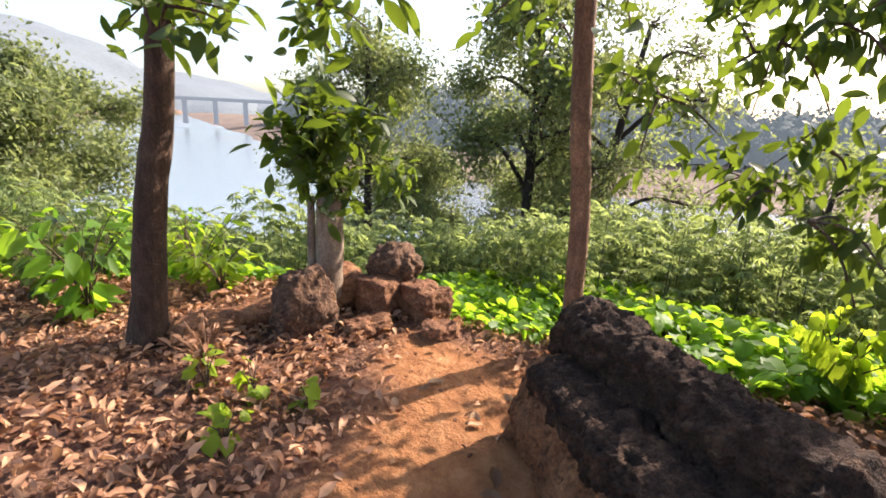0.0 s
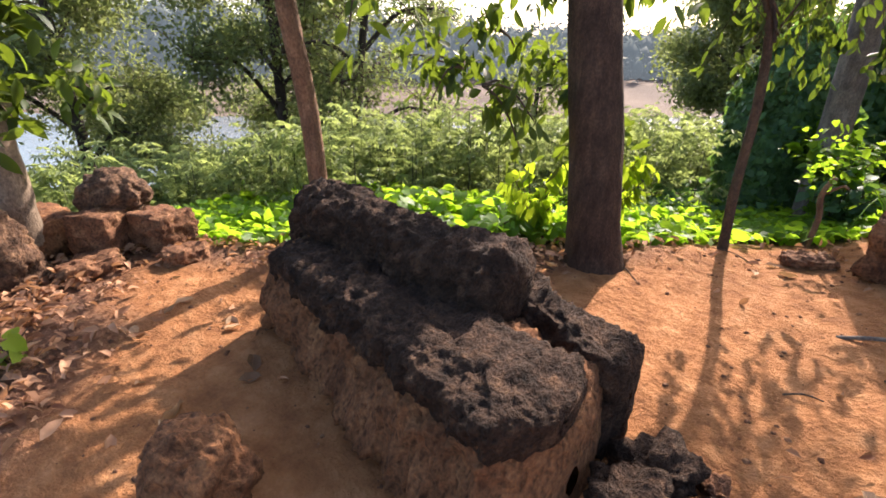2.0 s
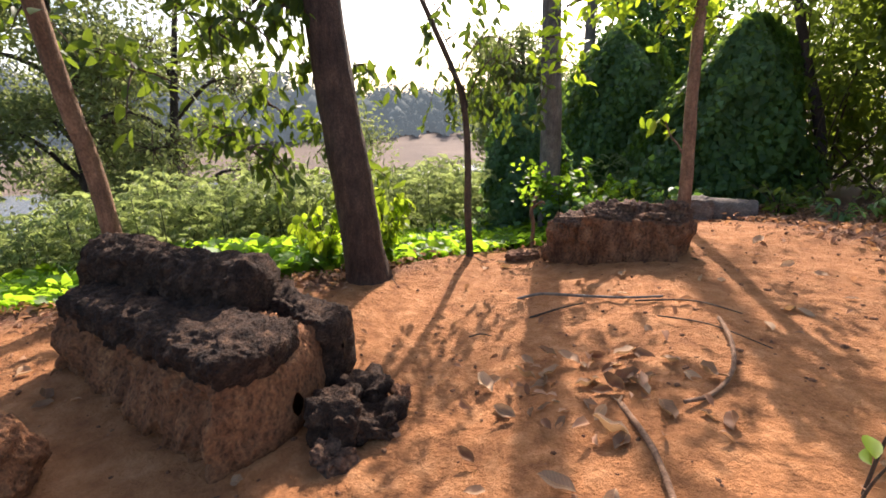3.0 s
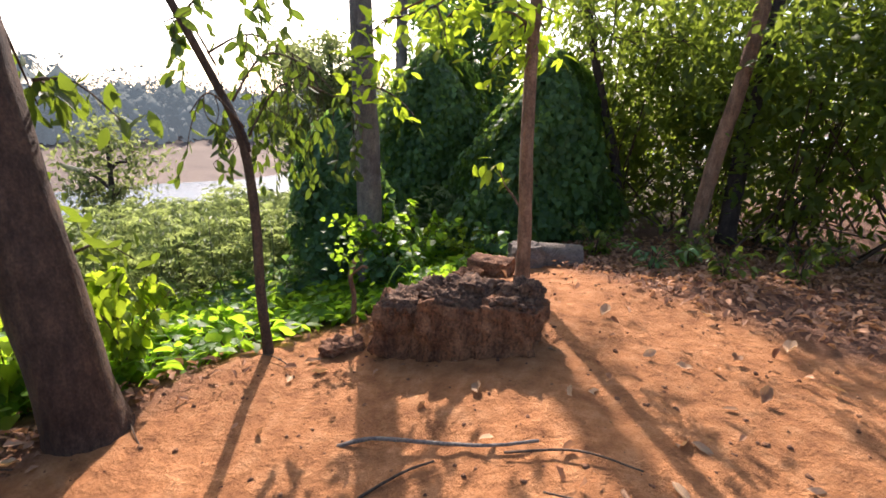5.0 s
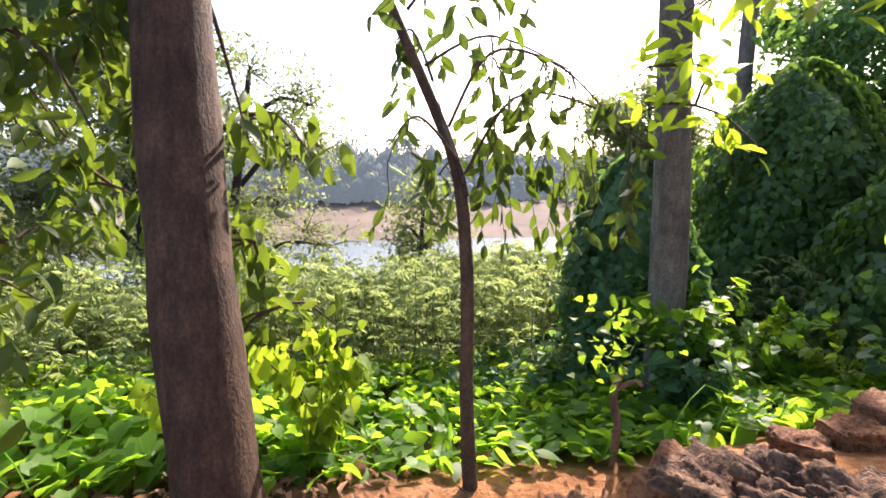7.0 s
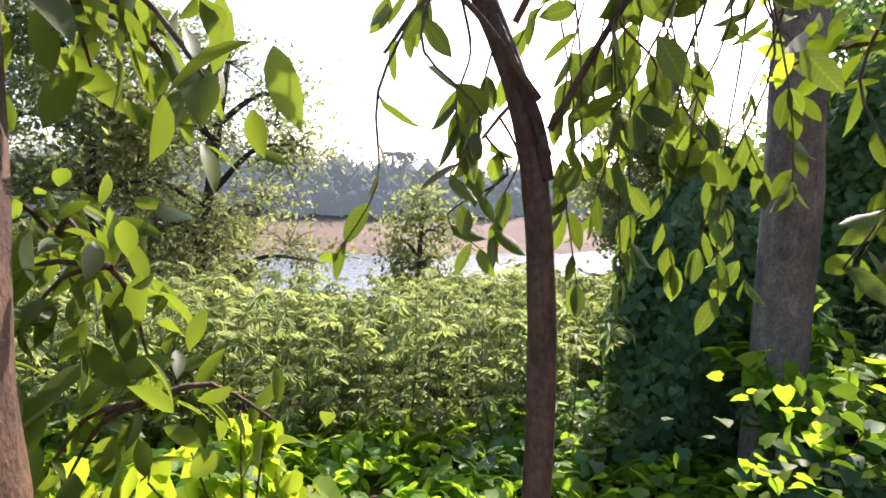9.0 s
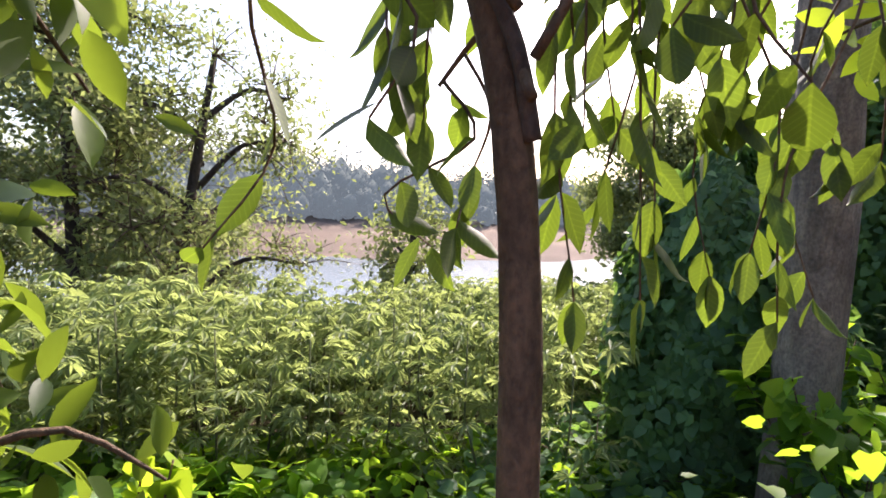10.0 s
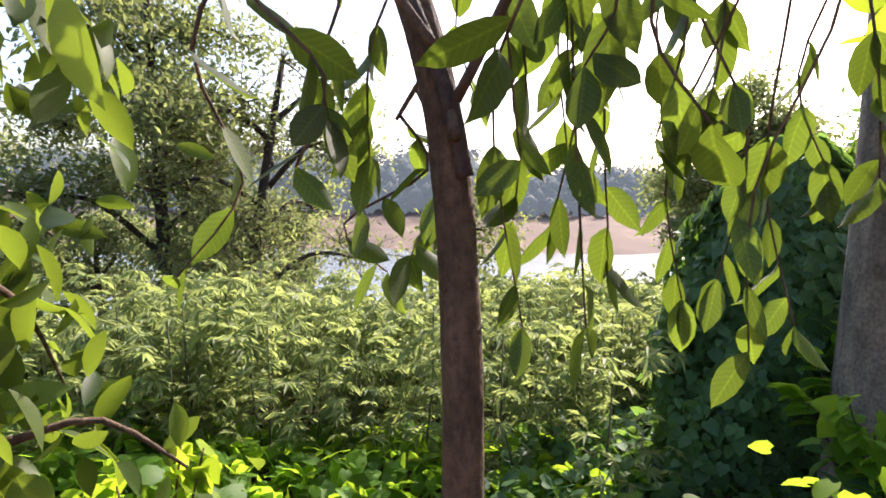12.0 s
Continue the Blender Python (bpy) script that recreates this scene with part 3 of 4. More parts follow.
def stump_blocks():
    """The broken laterite pedestal: upright blocks side by side with a crumbled top."""
    top = thing("laterite_pedestal", (0.18, 2.02, float(height(0.18, 2.02))), "broken laterite pedestal of dark red blocks", "stone block")
    top.rotation_euler = (0, 0, radians(-17))
    top.scale = (1.06, 1, 1)
    for x, y, s, seed, mat, z in ((-0.36, 0.05, (0.34, 0.34, 0.38), 31, PEDESTAL, -0.10), (0.0, 0.0, (0.44, 0.36, 0.47), 32, PEDESTAL, -0.10), (0.40, 0.0, (0.38, 0.36, 0.46), 33, PEDESTAL, -0.05)):
        ob = part("block", stone_mesh("block", s, mat, seed, 0.05, 24, 0.2, 7, 0.05), top)
        ob.location = (x, y, z)
    for x, y, s, seed, z in ((-0.28, 0.08, (0.40, 0.32, 0.09), 34, 0.23), (0.02, 0.04, (0.50, 0.36, 0.13), 35, 0.30), (0.38, 0.03, (0.38, 0.34, 0.12), 37, 0.35), (0.12, 0.10, (0.36, 0.24, 0.13), 36, 0.35), (0.44, 0.08, (0.22, 0.18, 0.12), 38, 0.40), (-0.12, 0.12, (0.28, 0.2, 0.11), 39, 0.32)):
        ob = part("crumbled_top", stone_mesh("crumbled_top", s, BROWN_CRUST, seed, 0.06, 24, 0.5, 13), top, "dark crumbly weathered crust")
        ob.location = (x, y, z)


stump_blocks()
stone("flat_stone", -0.66, 2.26, 0, (0.34, 0.24, 0.10), 20, LATERITE_RED, 37, "small flat laterite stone by the pedestal", "", 0.03, 0.3)
for x, y, s, rz, mat, seed, lab in ((0.66, 3.72, (0.46, 0.30, 0.16), -25, LATERITE_RED, 41, "flat reddish stone at the crest of the path"), (1.12, 4.2, (0.34, 0.3, 0.28), 10, CEMENT, 42, "grey squared stone at the crest of the path"), (0.40, 3.5, (0.30, 0.22, 0.10), 40, LATERITE, 43, "flat reddish stone at the crest of the path"), (0.18, 3.3, (0.28, 0.2, 0.08), 0, LATERITE_RED, 44, "flat reddish stone at the crest of the path")):
    stone("crest_stone", x, y, 0, s, rz, mat, seed, lab, "stones at the crest", 0.02, 0.15)


def cement_block():
    bm = bmesh.new()
    n = 20
    prof = [(-0.16, 0), (0.16, 0)] + [(0.16 * math.cos(math.pi * k / n), 0.14 + 0.14 * math.sin(math.pi * k / n)) for k in range(n + 1)]
    ends = [[bm.verts.new((x, y, z)) for y, z in prof] for x in (-0.26, 0.26)]
    bm.faces.new(ends[0])
    bm.faces.new(ends[1][::-1])
    for k in range(len(prof)):
        j = (k + 1) % len(prof)
        bm.faces.new((ends[0][k], ends[0][j], ends[1][j], ends[1][k]))
    bmesh.ops.recalc_face_normals(bm, faces=bm.faces[:])
    bmesh.ops.bevel(bm, geom=[e for e in bm.edges if e.calc_face_angle(0) > 0.8], offset=0.012, segments=2, affect="EDGES")
    ob = part("half_round_block", from_bm("half_round_block", bm, CEMENT, False))
    ob.location, ob.rotation_euler = (1.56, 4.3, float(height(1.56, 4.3)) - 0.02), (0, 0, radians(-8))
    tagged(ob, "half-round grey cement block beside the path", "block")


cement_block()


# ---- trees ----
def crown_twigs(tips, reach, count, r, droop=0.2, thick=0.012):
    """Twigs from the limb ends; gives their tubes and places along them for leaves."""
    tubes, spots = [], []
    for tip in tips:
        for _ in range(count):
            d = Vector(r.normal(0, 1, 3))
            d.z = d.z * 0.6 + 0.1
            d.normalize()
            ln = reach * r.uniform(0.5, 1.1)
            mid = Vector(tip) + d * ln * 0.5
            end = Vector(tip) + d * ln - Vector((0, 0, droop * ln))
            path = bent([tip, mid, end], 3)
            tubes.append(tube(path, np.linspace(thick, thick * 0.3, len(path)), 4, 0, 1))
            for t in np.linspace(0.3, 1, 7):
                spots.append(path[int(t * (len(path) - 1))])
    return tubes, np.array([tuple(s) for s in spots])


def tree(name, label, limbs, bark_mat, tips, reach, twigs, leaf, leaf_mat_, leaf_size, per_spot, seed, flare=0.0, sides=12, droop=0.2, fall=-0.3, group="", jitter=0.08, spread=0.7, twig_thick=0.012):
    """limbs: (points, start radius, end radius), the first is the trunk."""
    r = np.random.default_rng(seed)
    base = limbs[0][0][0]
    t = thing(name, base, label, "tree", group)
    o = np.array(base)
    for i, (pts, r0, r1) in enumerate(limbs):
        v, f = limb(pts, r0, r1, sides if i == 0 else 8, 0.05, seed + i, flare if i == 0 else 0)
        part("trunk" if i == 0 else "limb", bulk("trunk", v - o, f, bark_mat), t)
    if tips:
        tubes, spots = crown_twigs(tips, reach, twigs, r, droop, twig_thick)
        v, f = joined(tubes)
        part("twig_growth", bulk("twigs", v - o, f, TWIG), t, "", "stuff")
        pos = np.repeat(spots, per_spot, 0) + r.normal(0, jitter, (len(spots) * per_spot, 3)) - o
        part("crown", leaves("crown", leaf, pos, leaf_size * r.uniform(0.6, 1.15, len(pos)), (0, 0, fall), (0, 0.3, 1), leaf_mat_, spread, r), t, "", "stuff")
    return t


def around(c, n, spread, seed):
    r = np.random.default_rng(seed)
    return [tuple(np.array(c) + r.normal(0, 1, 3) * np.array(spread)) for _ in range(n)]


# near trees of the clearing
tree("tree", "slim dark-barked tree standing in leaf litter", [([(-4.80, -2.68, -0.1), (-4.78, -2.55, 1.0), (-4.76, -2.38, 2.2), (-4.6, -2.2, 5.5)], 0.12, 0.07), ([(-4.76, -2.40, 2.0), (-4.4, -2.2, 2.3), (-4.0, -2.0, 2.45)], 0.03, 0.012)], BARK_BROWN,
     around((-4.35, -2.15, 2.3), 5, (0.35, 0.35, 0.18), 51) + around((-4.4, -1.6, 2.6), 6, (0.6, 0.5, 0.15), 151) + around((-4.6, -2.4, 4.8), 8, (1.0, 1.0, 0.6), 52), 0.45, 3, OVAL, LEAF_BIG, 0.17, 2, 101, 0.5)
tree("pollard_tree", "stubby cut-back tree with a tuft of green leaves", [([(-4.9, -1.36, -0.05), (-4.9, -1.34, 0.5), (-4.88, -1.33, 1.0)], 0.125, 0.105), ([(-4.88, -1.33, 0.8), (-4.84, -1.23, 1.1)], 0.06, 0.045), ([(-4.92, -1.49, -0.02), (-4.93, -1.47, 1.0)], 0.035, 0.03)], BARK_PALE,
     around((-4.88, -1.33, 1.35), 10, (0.13, 0.16, 0.2), 53), 0.26, 4, OVAL, LEAF_BIG, 0.18, 2, 102, 0.25, fall=-0.1)
tree("tree", "slim pale-barked tree behind the laterite wall", [([(-3.70, 0.25, -0.15), (-3.69, 0.2, 1.0), (-3.70, 0.06, 2.2), (-3.75, -0.1, 5.5)], 0.075, 0.06)], BARK_RED,
     around((-3.8, 0.1, 4.3), 9, (0.9, 0.9, 0.6), 54) + around((-3.8, 0.1, 2.45), 6, (0.6, 0.45, 0.15), 55) + around((-3.6, 0.95, 1.95), 4, (0.3, 0.3, 0.22), 155), 0.5, 3, OVAL, LEAF_BIG, 0.17, 2, 103, 0.3)
tree("large_tree", "tall thick-trunked tree with dark bark and drooping leaves", [([(-1.86, 1.24, -0.15), (-2.0, 1.27, 0.9), (-2.22, 1.38, 2.2), (-2.7, 1.75, 6.0)], 0.188, 0.15), ([(-2.16, 1.42, 2.3), (-2.24, 1.56, 2.4), (-2.14, 1.66, 1.75)], 0.022, 0.003), ([(-2.14, 1.4, 2.1), (-2.6, 1.3, 2.5), (-3.2, 1.3, 2.2)], 0.035, 0.012)], BARK_BROWN,
     around((-2.85, 1.15, 1.8), 9, (0.34, 0.26, 0.36), 56) + around((-3.1, 1.3, 2.45), 4, (0.5, 0.4, 0.3), 57) + around((-2.14, 1.66, 1.3), 3, (0.05, 0.05, 0.22), 77) + around((-2.1, 1.45, 5.6), 8, (1.1, 1.1, 0.5), 58), 0.36, 3, OVAL, LEAF_BIG, 0.15, 3, 104, 0.45, 24, 0.5, -0.9)
tree("tall_tree", "tall straight grey-barked tree wrapped in vines at its foot", [([(-0.72, 4.45, -0.7), (-0.73, 4.45, 1.2), (-0.80, 4.45, 3.2), (-0.85, 4.5, 8)], 0.16, 0.10), ([(-0.72, 4.45, 3.6), (-0.3, 4.3, 4.0), (0.1, 4.1, 4.1)], 0.04, 0.015)], BARK_GREY,
     around((-0.85, 4.5, 8.2), 8, (1.2, 1.2, 0.8), 59), 0.6, 3, OVAL, LEAF_BIG, 0.17, 2, 105, 0.2, 16)
tree("slim_tree", "slim smooth tree with reddish bark at the path's crest", [([(0.87, 3.03, 0.15), (0.85, 3.03, 0.9), (0.81, 3.02, 1.6), (0.80, 3.05, 2.6), (0.84, 3.1, 4.8)], 0.066, 0.045), ([(0.83, 3.02, 0.95), (0.74, 3.06, 1.1), (0.66, 3.1, 1.2), (0.60, 3.14, 1.36)], 0.012, 0.005), ([(0.80, 3.05, 2.6), (0.2, 3.2, 2.78), (-0.5, 3.5, 2.55)], 0.02, 0.006)], BARK_RED,
     around((0.45, 3.0, 2.35), 6, (0.35, 0.3, 0.16), 60) + around((-0.5, 3.5, 2.45), 3, (0.15, 0.15, 0.2), 160) + around((0.8, 3.0, 4.6), 6, (0.9, 0.9, 0.5), 61), 0.45, 3, OVAL, LEAF_LIME, 0.15, 2, 106, 0.5)
tree("forest_tree", "dark curved tree at the thicket's edge", [([(3.25, 6.8, -0.2), (3.1, 6.8, 1.0), (2.75, 6.95, 2.2), (2.4, 7.1, 3.6)], 0.09, 0.06)], BARK_DARK, around((2.4, 7, 3.8), 6, (0.9, 0.9, 0.5), 62) + around((3.5, 6.7, 2.9), 12, (0.8, 0.4, 0.35), 162), 0.6, 3, LONG, LEAF_WOOD, 0.15, 2, 107, 0.2)
tree("forest_tree", "brown-barked leaning tree inside the thicket", [([(3.5, 4.9, 0.1), (3.55, 4.85, 1.2), (3.72, 4.8, 2.6), (3.9, 4.8, 5.0)], 0.10, 0.075)], BARK_RED, around((3.9, 4.8, 4.4), 6, (1.0, 0.9, 0.5), 63), 0.6, 3, LONG, LEAF_WOOD, 0.15, 2, 108, 0.2)
tree("forest_tree", "dark straight tree inside the thicket", [([(4.4, 5.6, 0.1), (4.4, 5.6, 2.0), (4.5, 5.6, 5.0)], 0.13, 0.10)], BARK_DARK, around((4.5, 5.6, 5.0), 6, (1.0, 0.9, 0.6), 64), 0.6, 3, LONG, LEAF_WOOD, 0.15, 2, 109, 0.2)
tree("pole_tree", "bare straight grey trunk rising behind the ivy mounds", [([(-0.75, 11.0, -1), (-0.78, 11, 4), (-0.7, 11, 9)], 0.16, 0.11), ([(-0.76, 11, 4.5), (-0.3, 10.9, 5.2)], 0.04, 0.02)], BARK_GREY, around((-0.5, 11, 8), 5, (1, 1, 0.6), 65), 0.6, 3, LONG, LEAF_BIG, 0.16, 2, 110)


def young_tree():
    """The thin leaning tree with long hanging leaves, each one picked out."""
    r = np.random.default_rng(77)
    base = Vector((-1.19, 2.18, -0.16))
    t = thing("young_tree", base, "young thin leaning tree with long hanging green leaves", "tree")
    trunk = [(-1.19, 2.18, -0.16), (-1.22, 2.18, 0.5), (-1.215, 2.18, 1.0), (-1.24, 2.18, 1.42), (-1.29, 2.17, 1.68), (-1.41, 2.14, 1.98), (-1.64, 2.08, 2.5)]
    v, f = limb(trunk, 0.038, 0.024, 14, 0.04, 5, 0.2)
    part("trunk", bulk("trunk", v - np.array(base), f, BARK_YOUNG), t)
    v, f = limb([(-1.215, 2.17, 1.50), (-1.235, 2.15, 1.62), (-1.285, 2.13, 1.74), (-1.34, 2.14, 1.85)], 0.013, 0.01, 14, 0.03, 6)
    part("limb", bulk("limb", v - np.array(base), f, BARK_DARK), t)
    shapes = [bulk("leaf", *leaf_fine(0.03 + 0.025 * k, 0.06 + 0.09 * k, 0.205 + 0.012 * k, 0.012 * k), LEAF_ONE) for k in range(4)]
    arms = [[(-1.2, 2.13, 1.6), (-1.0, 2.22, 1.93), (-0.74, 2.4, 1.9), (-0.52, 2.6, 1.72)], [(-1.28, 2.12, 1.82), (-1.05, 2.1, 2.1), (-0.82, 2.25, 2.05), (-0.64, 2.35, 1.86)], [(-1.22, 2.12, 1.66), (-1.36, 2.0, 1.86), (-1.46, 1.92, 1.74)], [(-1.4, 2.1, 2.1), (-1.2, 2.35, 2.25), (-0.9, 2.6, 2.1)], [(-1.2, 2.13, 1.55), (-1.3, 2.2, 1.68), (-1.4, 2.2, 1.6)], [(-1.5, 2.08, 2.4), (-1.3, 1.9, 2.55), (-1.0, 1.9, 2.4)], [(-1.36, 2.11, 2.03), (-1.55, 2.2, 2.3), (-1.75, 2.3, 2.3)], [(-1.48, 2.08, 2.35), (-1.25, 2.2, 2.6), (-0.95, 2.3, 2.55)]]
    for arm in arms:
        v, f = limb(arm, 0.008, 0.0035, 9, 0.04, 3)
        part("limb", bulk("limb", v - np.array(base), f, TWIG), t)
    arms = [bent(arm, 8) for arm in arms]
    ends = [(-0.91, 2.55, 1.22), (-0.86, 2.62, 1.26), (-1.02, 2.55, 1.29), (-0.96, 2.52, 1.34), (-1.09, 2.32, 1.27), (-1.18, 2.28, 1.26), (-1.09, 2.39, 1.38), (-1.36, 2.11, 1.53), (-1.35, 2.19, 1.37), (-1.35, 2.03, 1.58), (-0.84, 2.68, 1.51), (-0.78, 2.73, 1.51), (-1.00, 2.51, 1.58), (-1.05, 2.45, 1.57), (-1.18, 2.36, 1.43), (-1.24, 2.33, 1.43), (-1.16, 2.36, 1.56)]
    for k in range(32 + len(ends)):
        high = 18 <= k < 32
        arm = arms[(6, 7, 5, 3, 6, 1, 7)[k % 7] if high else (1, 0, 3, 0, 2, 1, 3, 0, 5, 4)[k % 10]]
        root = arm[int(r.integers(len(arm) // 4, len(arm)))]
        low = root + Vector((r.normal(0, 0.07), r.normal(0, 0.07), -r.uniform(0.15, 0.4) if high else -r.uniform(0.2, 0.85)))
        low.z = max(low.z, 1.88 if high else 1.34)
        if k >= 32:
            low = Vector(ends[k - 32])
            root = min((p for arm in arms for p in arm), key=lambda p: (p.xy - low.xy).length + max(0, low.z + 0.25 - p.z) * 3)
        path = bent([root, root.lerp(low, 0.35) + Vector((r.normal(0, 0.04), r.normal(0, 0.04), 0)), root.lerp(low, 0.7) + Vector((r.normal(0, 0.04), r.normal(0, 0.04), 0)), low], 4)
        v, f = tube(path, np.linspace(0.0035, 0.0016, len(path)), 5, 0.1, k)
        twig = part("twig", bulk("twig", v - np.array(base), f, TWIG), t)
        for q in range(8):
            p = path[min(len(path) - 1, int(len(path) * ((0.55 + 0.45 * q / 7) if k >= 32 else 0.1 + 0.9 * q / 7)))]
            ln = 0.1 * r.uniform(0.75, 1.15)
            lean = 0.4 if k >= 32 else 0.85
            axis = Vector((r.normal(0, lean), r.normal(0, lean), -1)).normalized()
            ob = part("leaf", shapes[int(r.integers(4))], twig)
            ob.matrix_local = Matrix.Translation(p - base) @ axis.to_track_quat("X", "Z").to_matrix().to_4x4() @ pose(0, 0, 0, r.uniform(0, 360), 0, 0) @ Matrix.Scale(ln, 4)


young_tree()

# trees down the slope
def slope_tree(name, label, x, y, tall, spread, seed, leafn, low=0.35, dense=3, leaf=SMALL, size=0.12, mat=None, lean=(0, 0), thick=0.16, bare=0.0, forks=7):
    r = np.random.default_rng(seed)
    z = float(height(x, y)) - 0.15
    top = (x + lean[0], y + lean[1], z + tall * 0.85)
    limbs = [([(x, y, z), (x + lean[0] * 0.3 + 0.1, y + lean[1] * 0.3, z + tall * 0.4), top], thick, thick * 0.3)]
    tips = []
    for k in range(forks):
        t = low + (0.9 - low) * k / forks
        b = Vector((x, y, z)).lerp(Vector(top), t)
        ang = k * 2.4 + r.uniform(-0.4, 0.4)
        ln = spread * r.uniform(0.6, 1.1) * (1.15 - 0.5 * t)
        e = b + Vector((math.cos(ang) * ln, math.sin(ang) * ln, ln * r.uniform(0.1, 0.7)))
        m = b.lerp(e, 0.5) + Vector((0, 0, ln * 0.22))
        limbs.append(([b, m, e], thick * 0.4, 0.02))
        tips += [tuple(e), tuple(m.lerp(e, 0.5) + Vector(r.normal(0, 0.2, 3))), tuple(m + Vector(r.normal(0, 0.25, 3)))]
    tips.append(top)
    return tree(name, label, limbs, BARK_DARK, tips, spread * 0.42, dense, leaf, mat or LEAF_TREE, size * 1.15, leafn * 3, seed, 0.2, 9, 0.15, -0.2, "", 0.22, 0.9, 0.014)


slope_tree("slope_tree", "airy dark tree standing among bushes on the slope", -13.3, 1.2, 8.0, 2.3, 201, 6, 0.3, 6, forks=10)
slope_tree("slope_tree", "half-bare branching tree among bushes on the slope", -9.6, 5.4, 7.6, 2.6, 202, 1, 0.12, 13, lean=(0.4, 0.8), forks=12)
slope_tree("slope_tree", "tall dark leafy tree among bushes on the slope", -10.6, 4.4, 10.0, 2.3, 203, 5, 0.25, 6, forks=13)
slope_tree("small_tree", "small twisted tree rising from the bushes", -6.0, 7.5, 3.5, 0.55, 204, 2, 0.28, 3, size=0.12, lean=(0.12, 0.3), thick=0.085, forks=7)
slope_tree("slope_tree", "broad pale green tree near the river", -20.0, 5.0, 5.5, 2.6, 205, 6, 0.2, 6, forks=9, size=0.16)
slope_tree("slope_tree", "broad pale green tree near the river", -20.0, -7.5, 6.5, 3.0, 206, 6, 0.15, 6, forks=10, size=0.17)
slope_tree("slope_tree", "round-crowned green tree near the river", -15.0, -7.5, 5.0, 2.6, 207, 6, 0.15, 6, forks=10, size=0.16)
slope_tree("slope_tree", "round-crowned green tree near the river", -17.5, 9.5, 6.5, 2.4, 208, 5, 0.25, 6, forks=9, size=0.15)
slope_tree("slope_tree", "dark leafy tree behind the ivy mounds", -3.2, 14.5, 7.0, 2.0, 209, 6, 0.25, 6, forks=10, size=0.15)
slope_tree("slope_tree", "dark leafy tree behind the ivy mounds", 0.9, 12.5, 8.0, 2.2, 210, 6, 0.25, 6, forks=10, size=0.15, mat=LEAF_DARK)


# ---- ivy mounds and thicket ----
def mound(label, x, y, wx, wy, tall, seed, n, size=0.13, mat=None, lean=0.0, flat=2.6):
    """A standing bush smothered in ivy: a dark core of stems and a shell of leaves."""
    r = np.random.default_rng(seed)
    z = float(height(x, y)) - 0.3
    m = thing("ivy_mound", (x, y, z), label, "bush", "ivy-covered mounds")
    u = r.uniform(0, 1, n)
    ang, hgt = r.uniform(0, 2 * math.pi, n), u**0.9
    prof = (1 - hgt**flat) ** 0.5
    lump = 1 + 0.16 * np.sin(ang * 3 + hgt * 6 + seed) + 0.10 * np.sin(ang * 7 - hgt * 11 + seed * 2)
    rad = prof * lump * r.uniform(0.82, 1.04, n)
    px, py, pz = np.cos(ang) * wx * rad + lean * hgt * tall, np.sin(ang) * wy * rad, hgt * tall * (1 + 0.05 * np.sin(ang * 2))
    out = np.stack([np.cos(ang), np.sin(ang), 0.5 + 0 * ang], -1)
    part("foliage", leaves("ivy_leaves", HEART, np.stack([px, py, pz], -1), size * r.uniform(0.6, 1.2, n), np.stack([np.cos(ang) * 0.4, np.sin(ang) * 0.4, -0.8 + 0 * ang], -1), out, mat or LEAF_DARK, 0.4, r), m, "", "stuff")
    stems = []
    for k in range(14):
        a = k * 0.45 + r.uniform(0, 0.3)
        stems.append(limb([(math.cos(a) * wx * 0.5, math.sin(a) * wy * 0.5, 0), (math.cos(a) * wx * 0.55 + lean * tall * 0.4, math.sin(a) * wy * 0.55, tall * 0.5), (lean * tall * 0.9 + math.cos(a) * wx * 0.2, math.sin(a) * wy * 0.2, tall * 0.9)], 0.04, 0.015, 6))
    part("stem_growth", bulk("stems", *joined(stems), TWIG), m, "", "stuff")
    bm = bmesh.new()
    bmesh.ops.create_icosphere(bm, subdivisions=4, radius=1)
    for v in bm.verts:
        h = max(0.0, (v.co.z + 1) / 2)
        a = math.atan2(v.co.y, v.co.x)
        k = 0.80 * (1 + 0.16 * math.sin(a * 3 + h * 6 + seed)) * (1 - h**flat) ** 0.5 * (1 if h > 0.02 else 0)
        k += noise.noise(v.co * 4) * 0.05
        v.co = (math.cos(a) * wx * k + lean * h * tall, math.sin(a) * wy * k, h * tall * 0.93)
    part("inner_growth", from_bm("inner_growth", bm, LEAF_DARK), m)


mound("dark green bush smothered in ivy on the slope", -1.18, 5.25, 0.68, 0.68, 2.5, 301, 15000, size=0.08)
mound("tall dark bush smothered in ivy", 0.1, 8.2, 1.3, 1.2, 3.9, 302, 15000, size=0.1, mat=LEAF_IVY)
mound("sloping bank of ivy rising to the thicket", 1.5, 6.8, 1.4, 1.3, 3.3, 303, 17000, size=0.1, mat=LEAF_IVY, lean=0.16, flat=1.4)
mound("tall dark bush smothered in ivy", -1.55, 12.6, 0.9, 0.9, 3.6, 305, 4000)


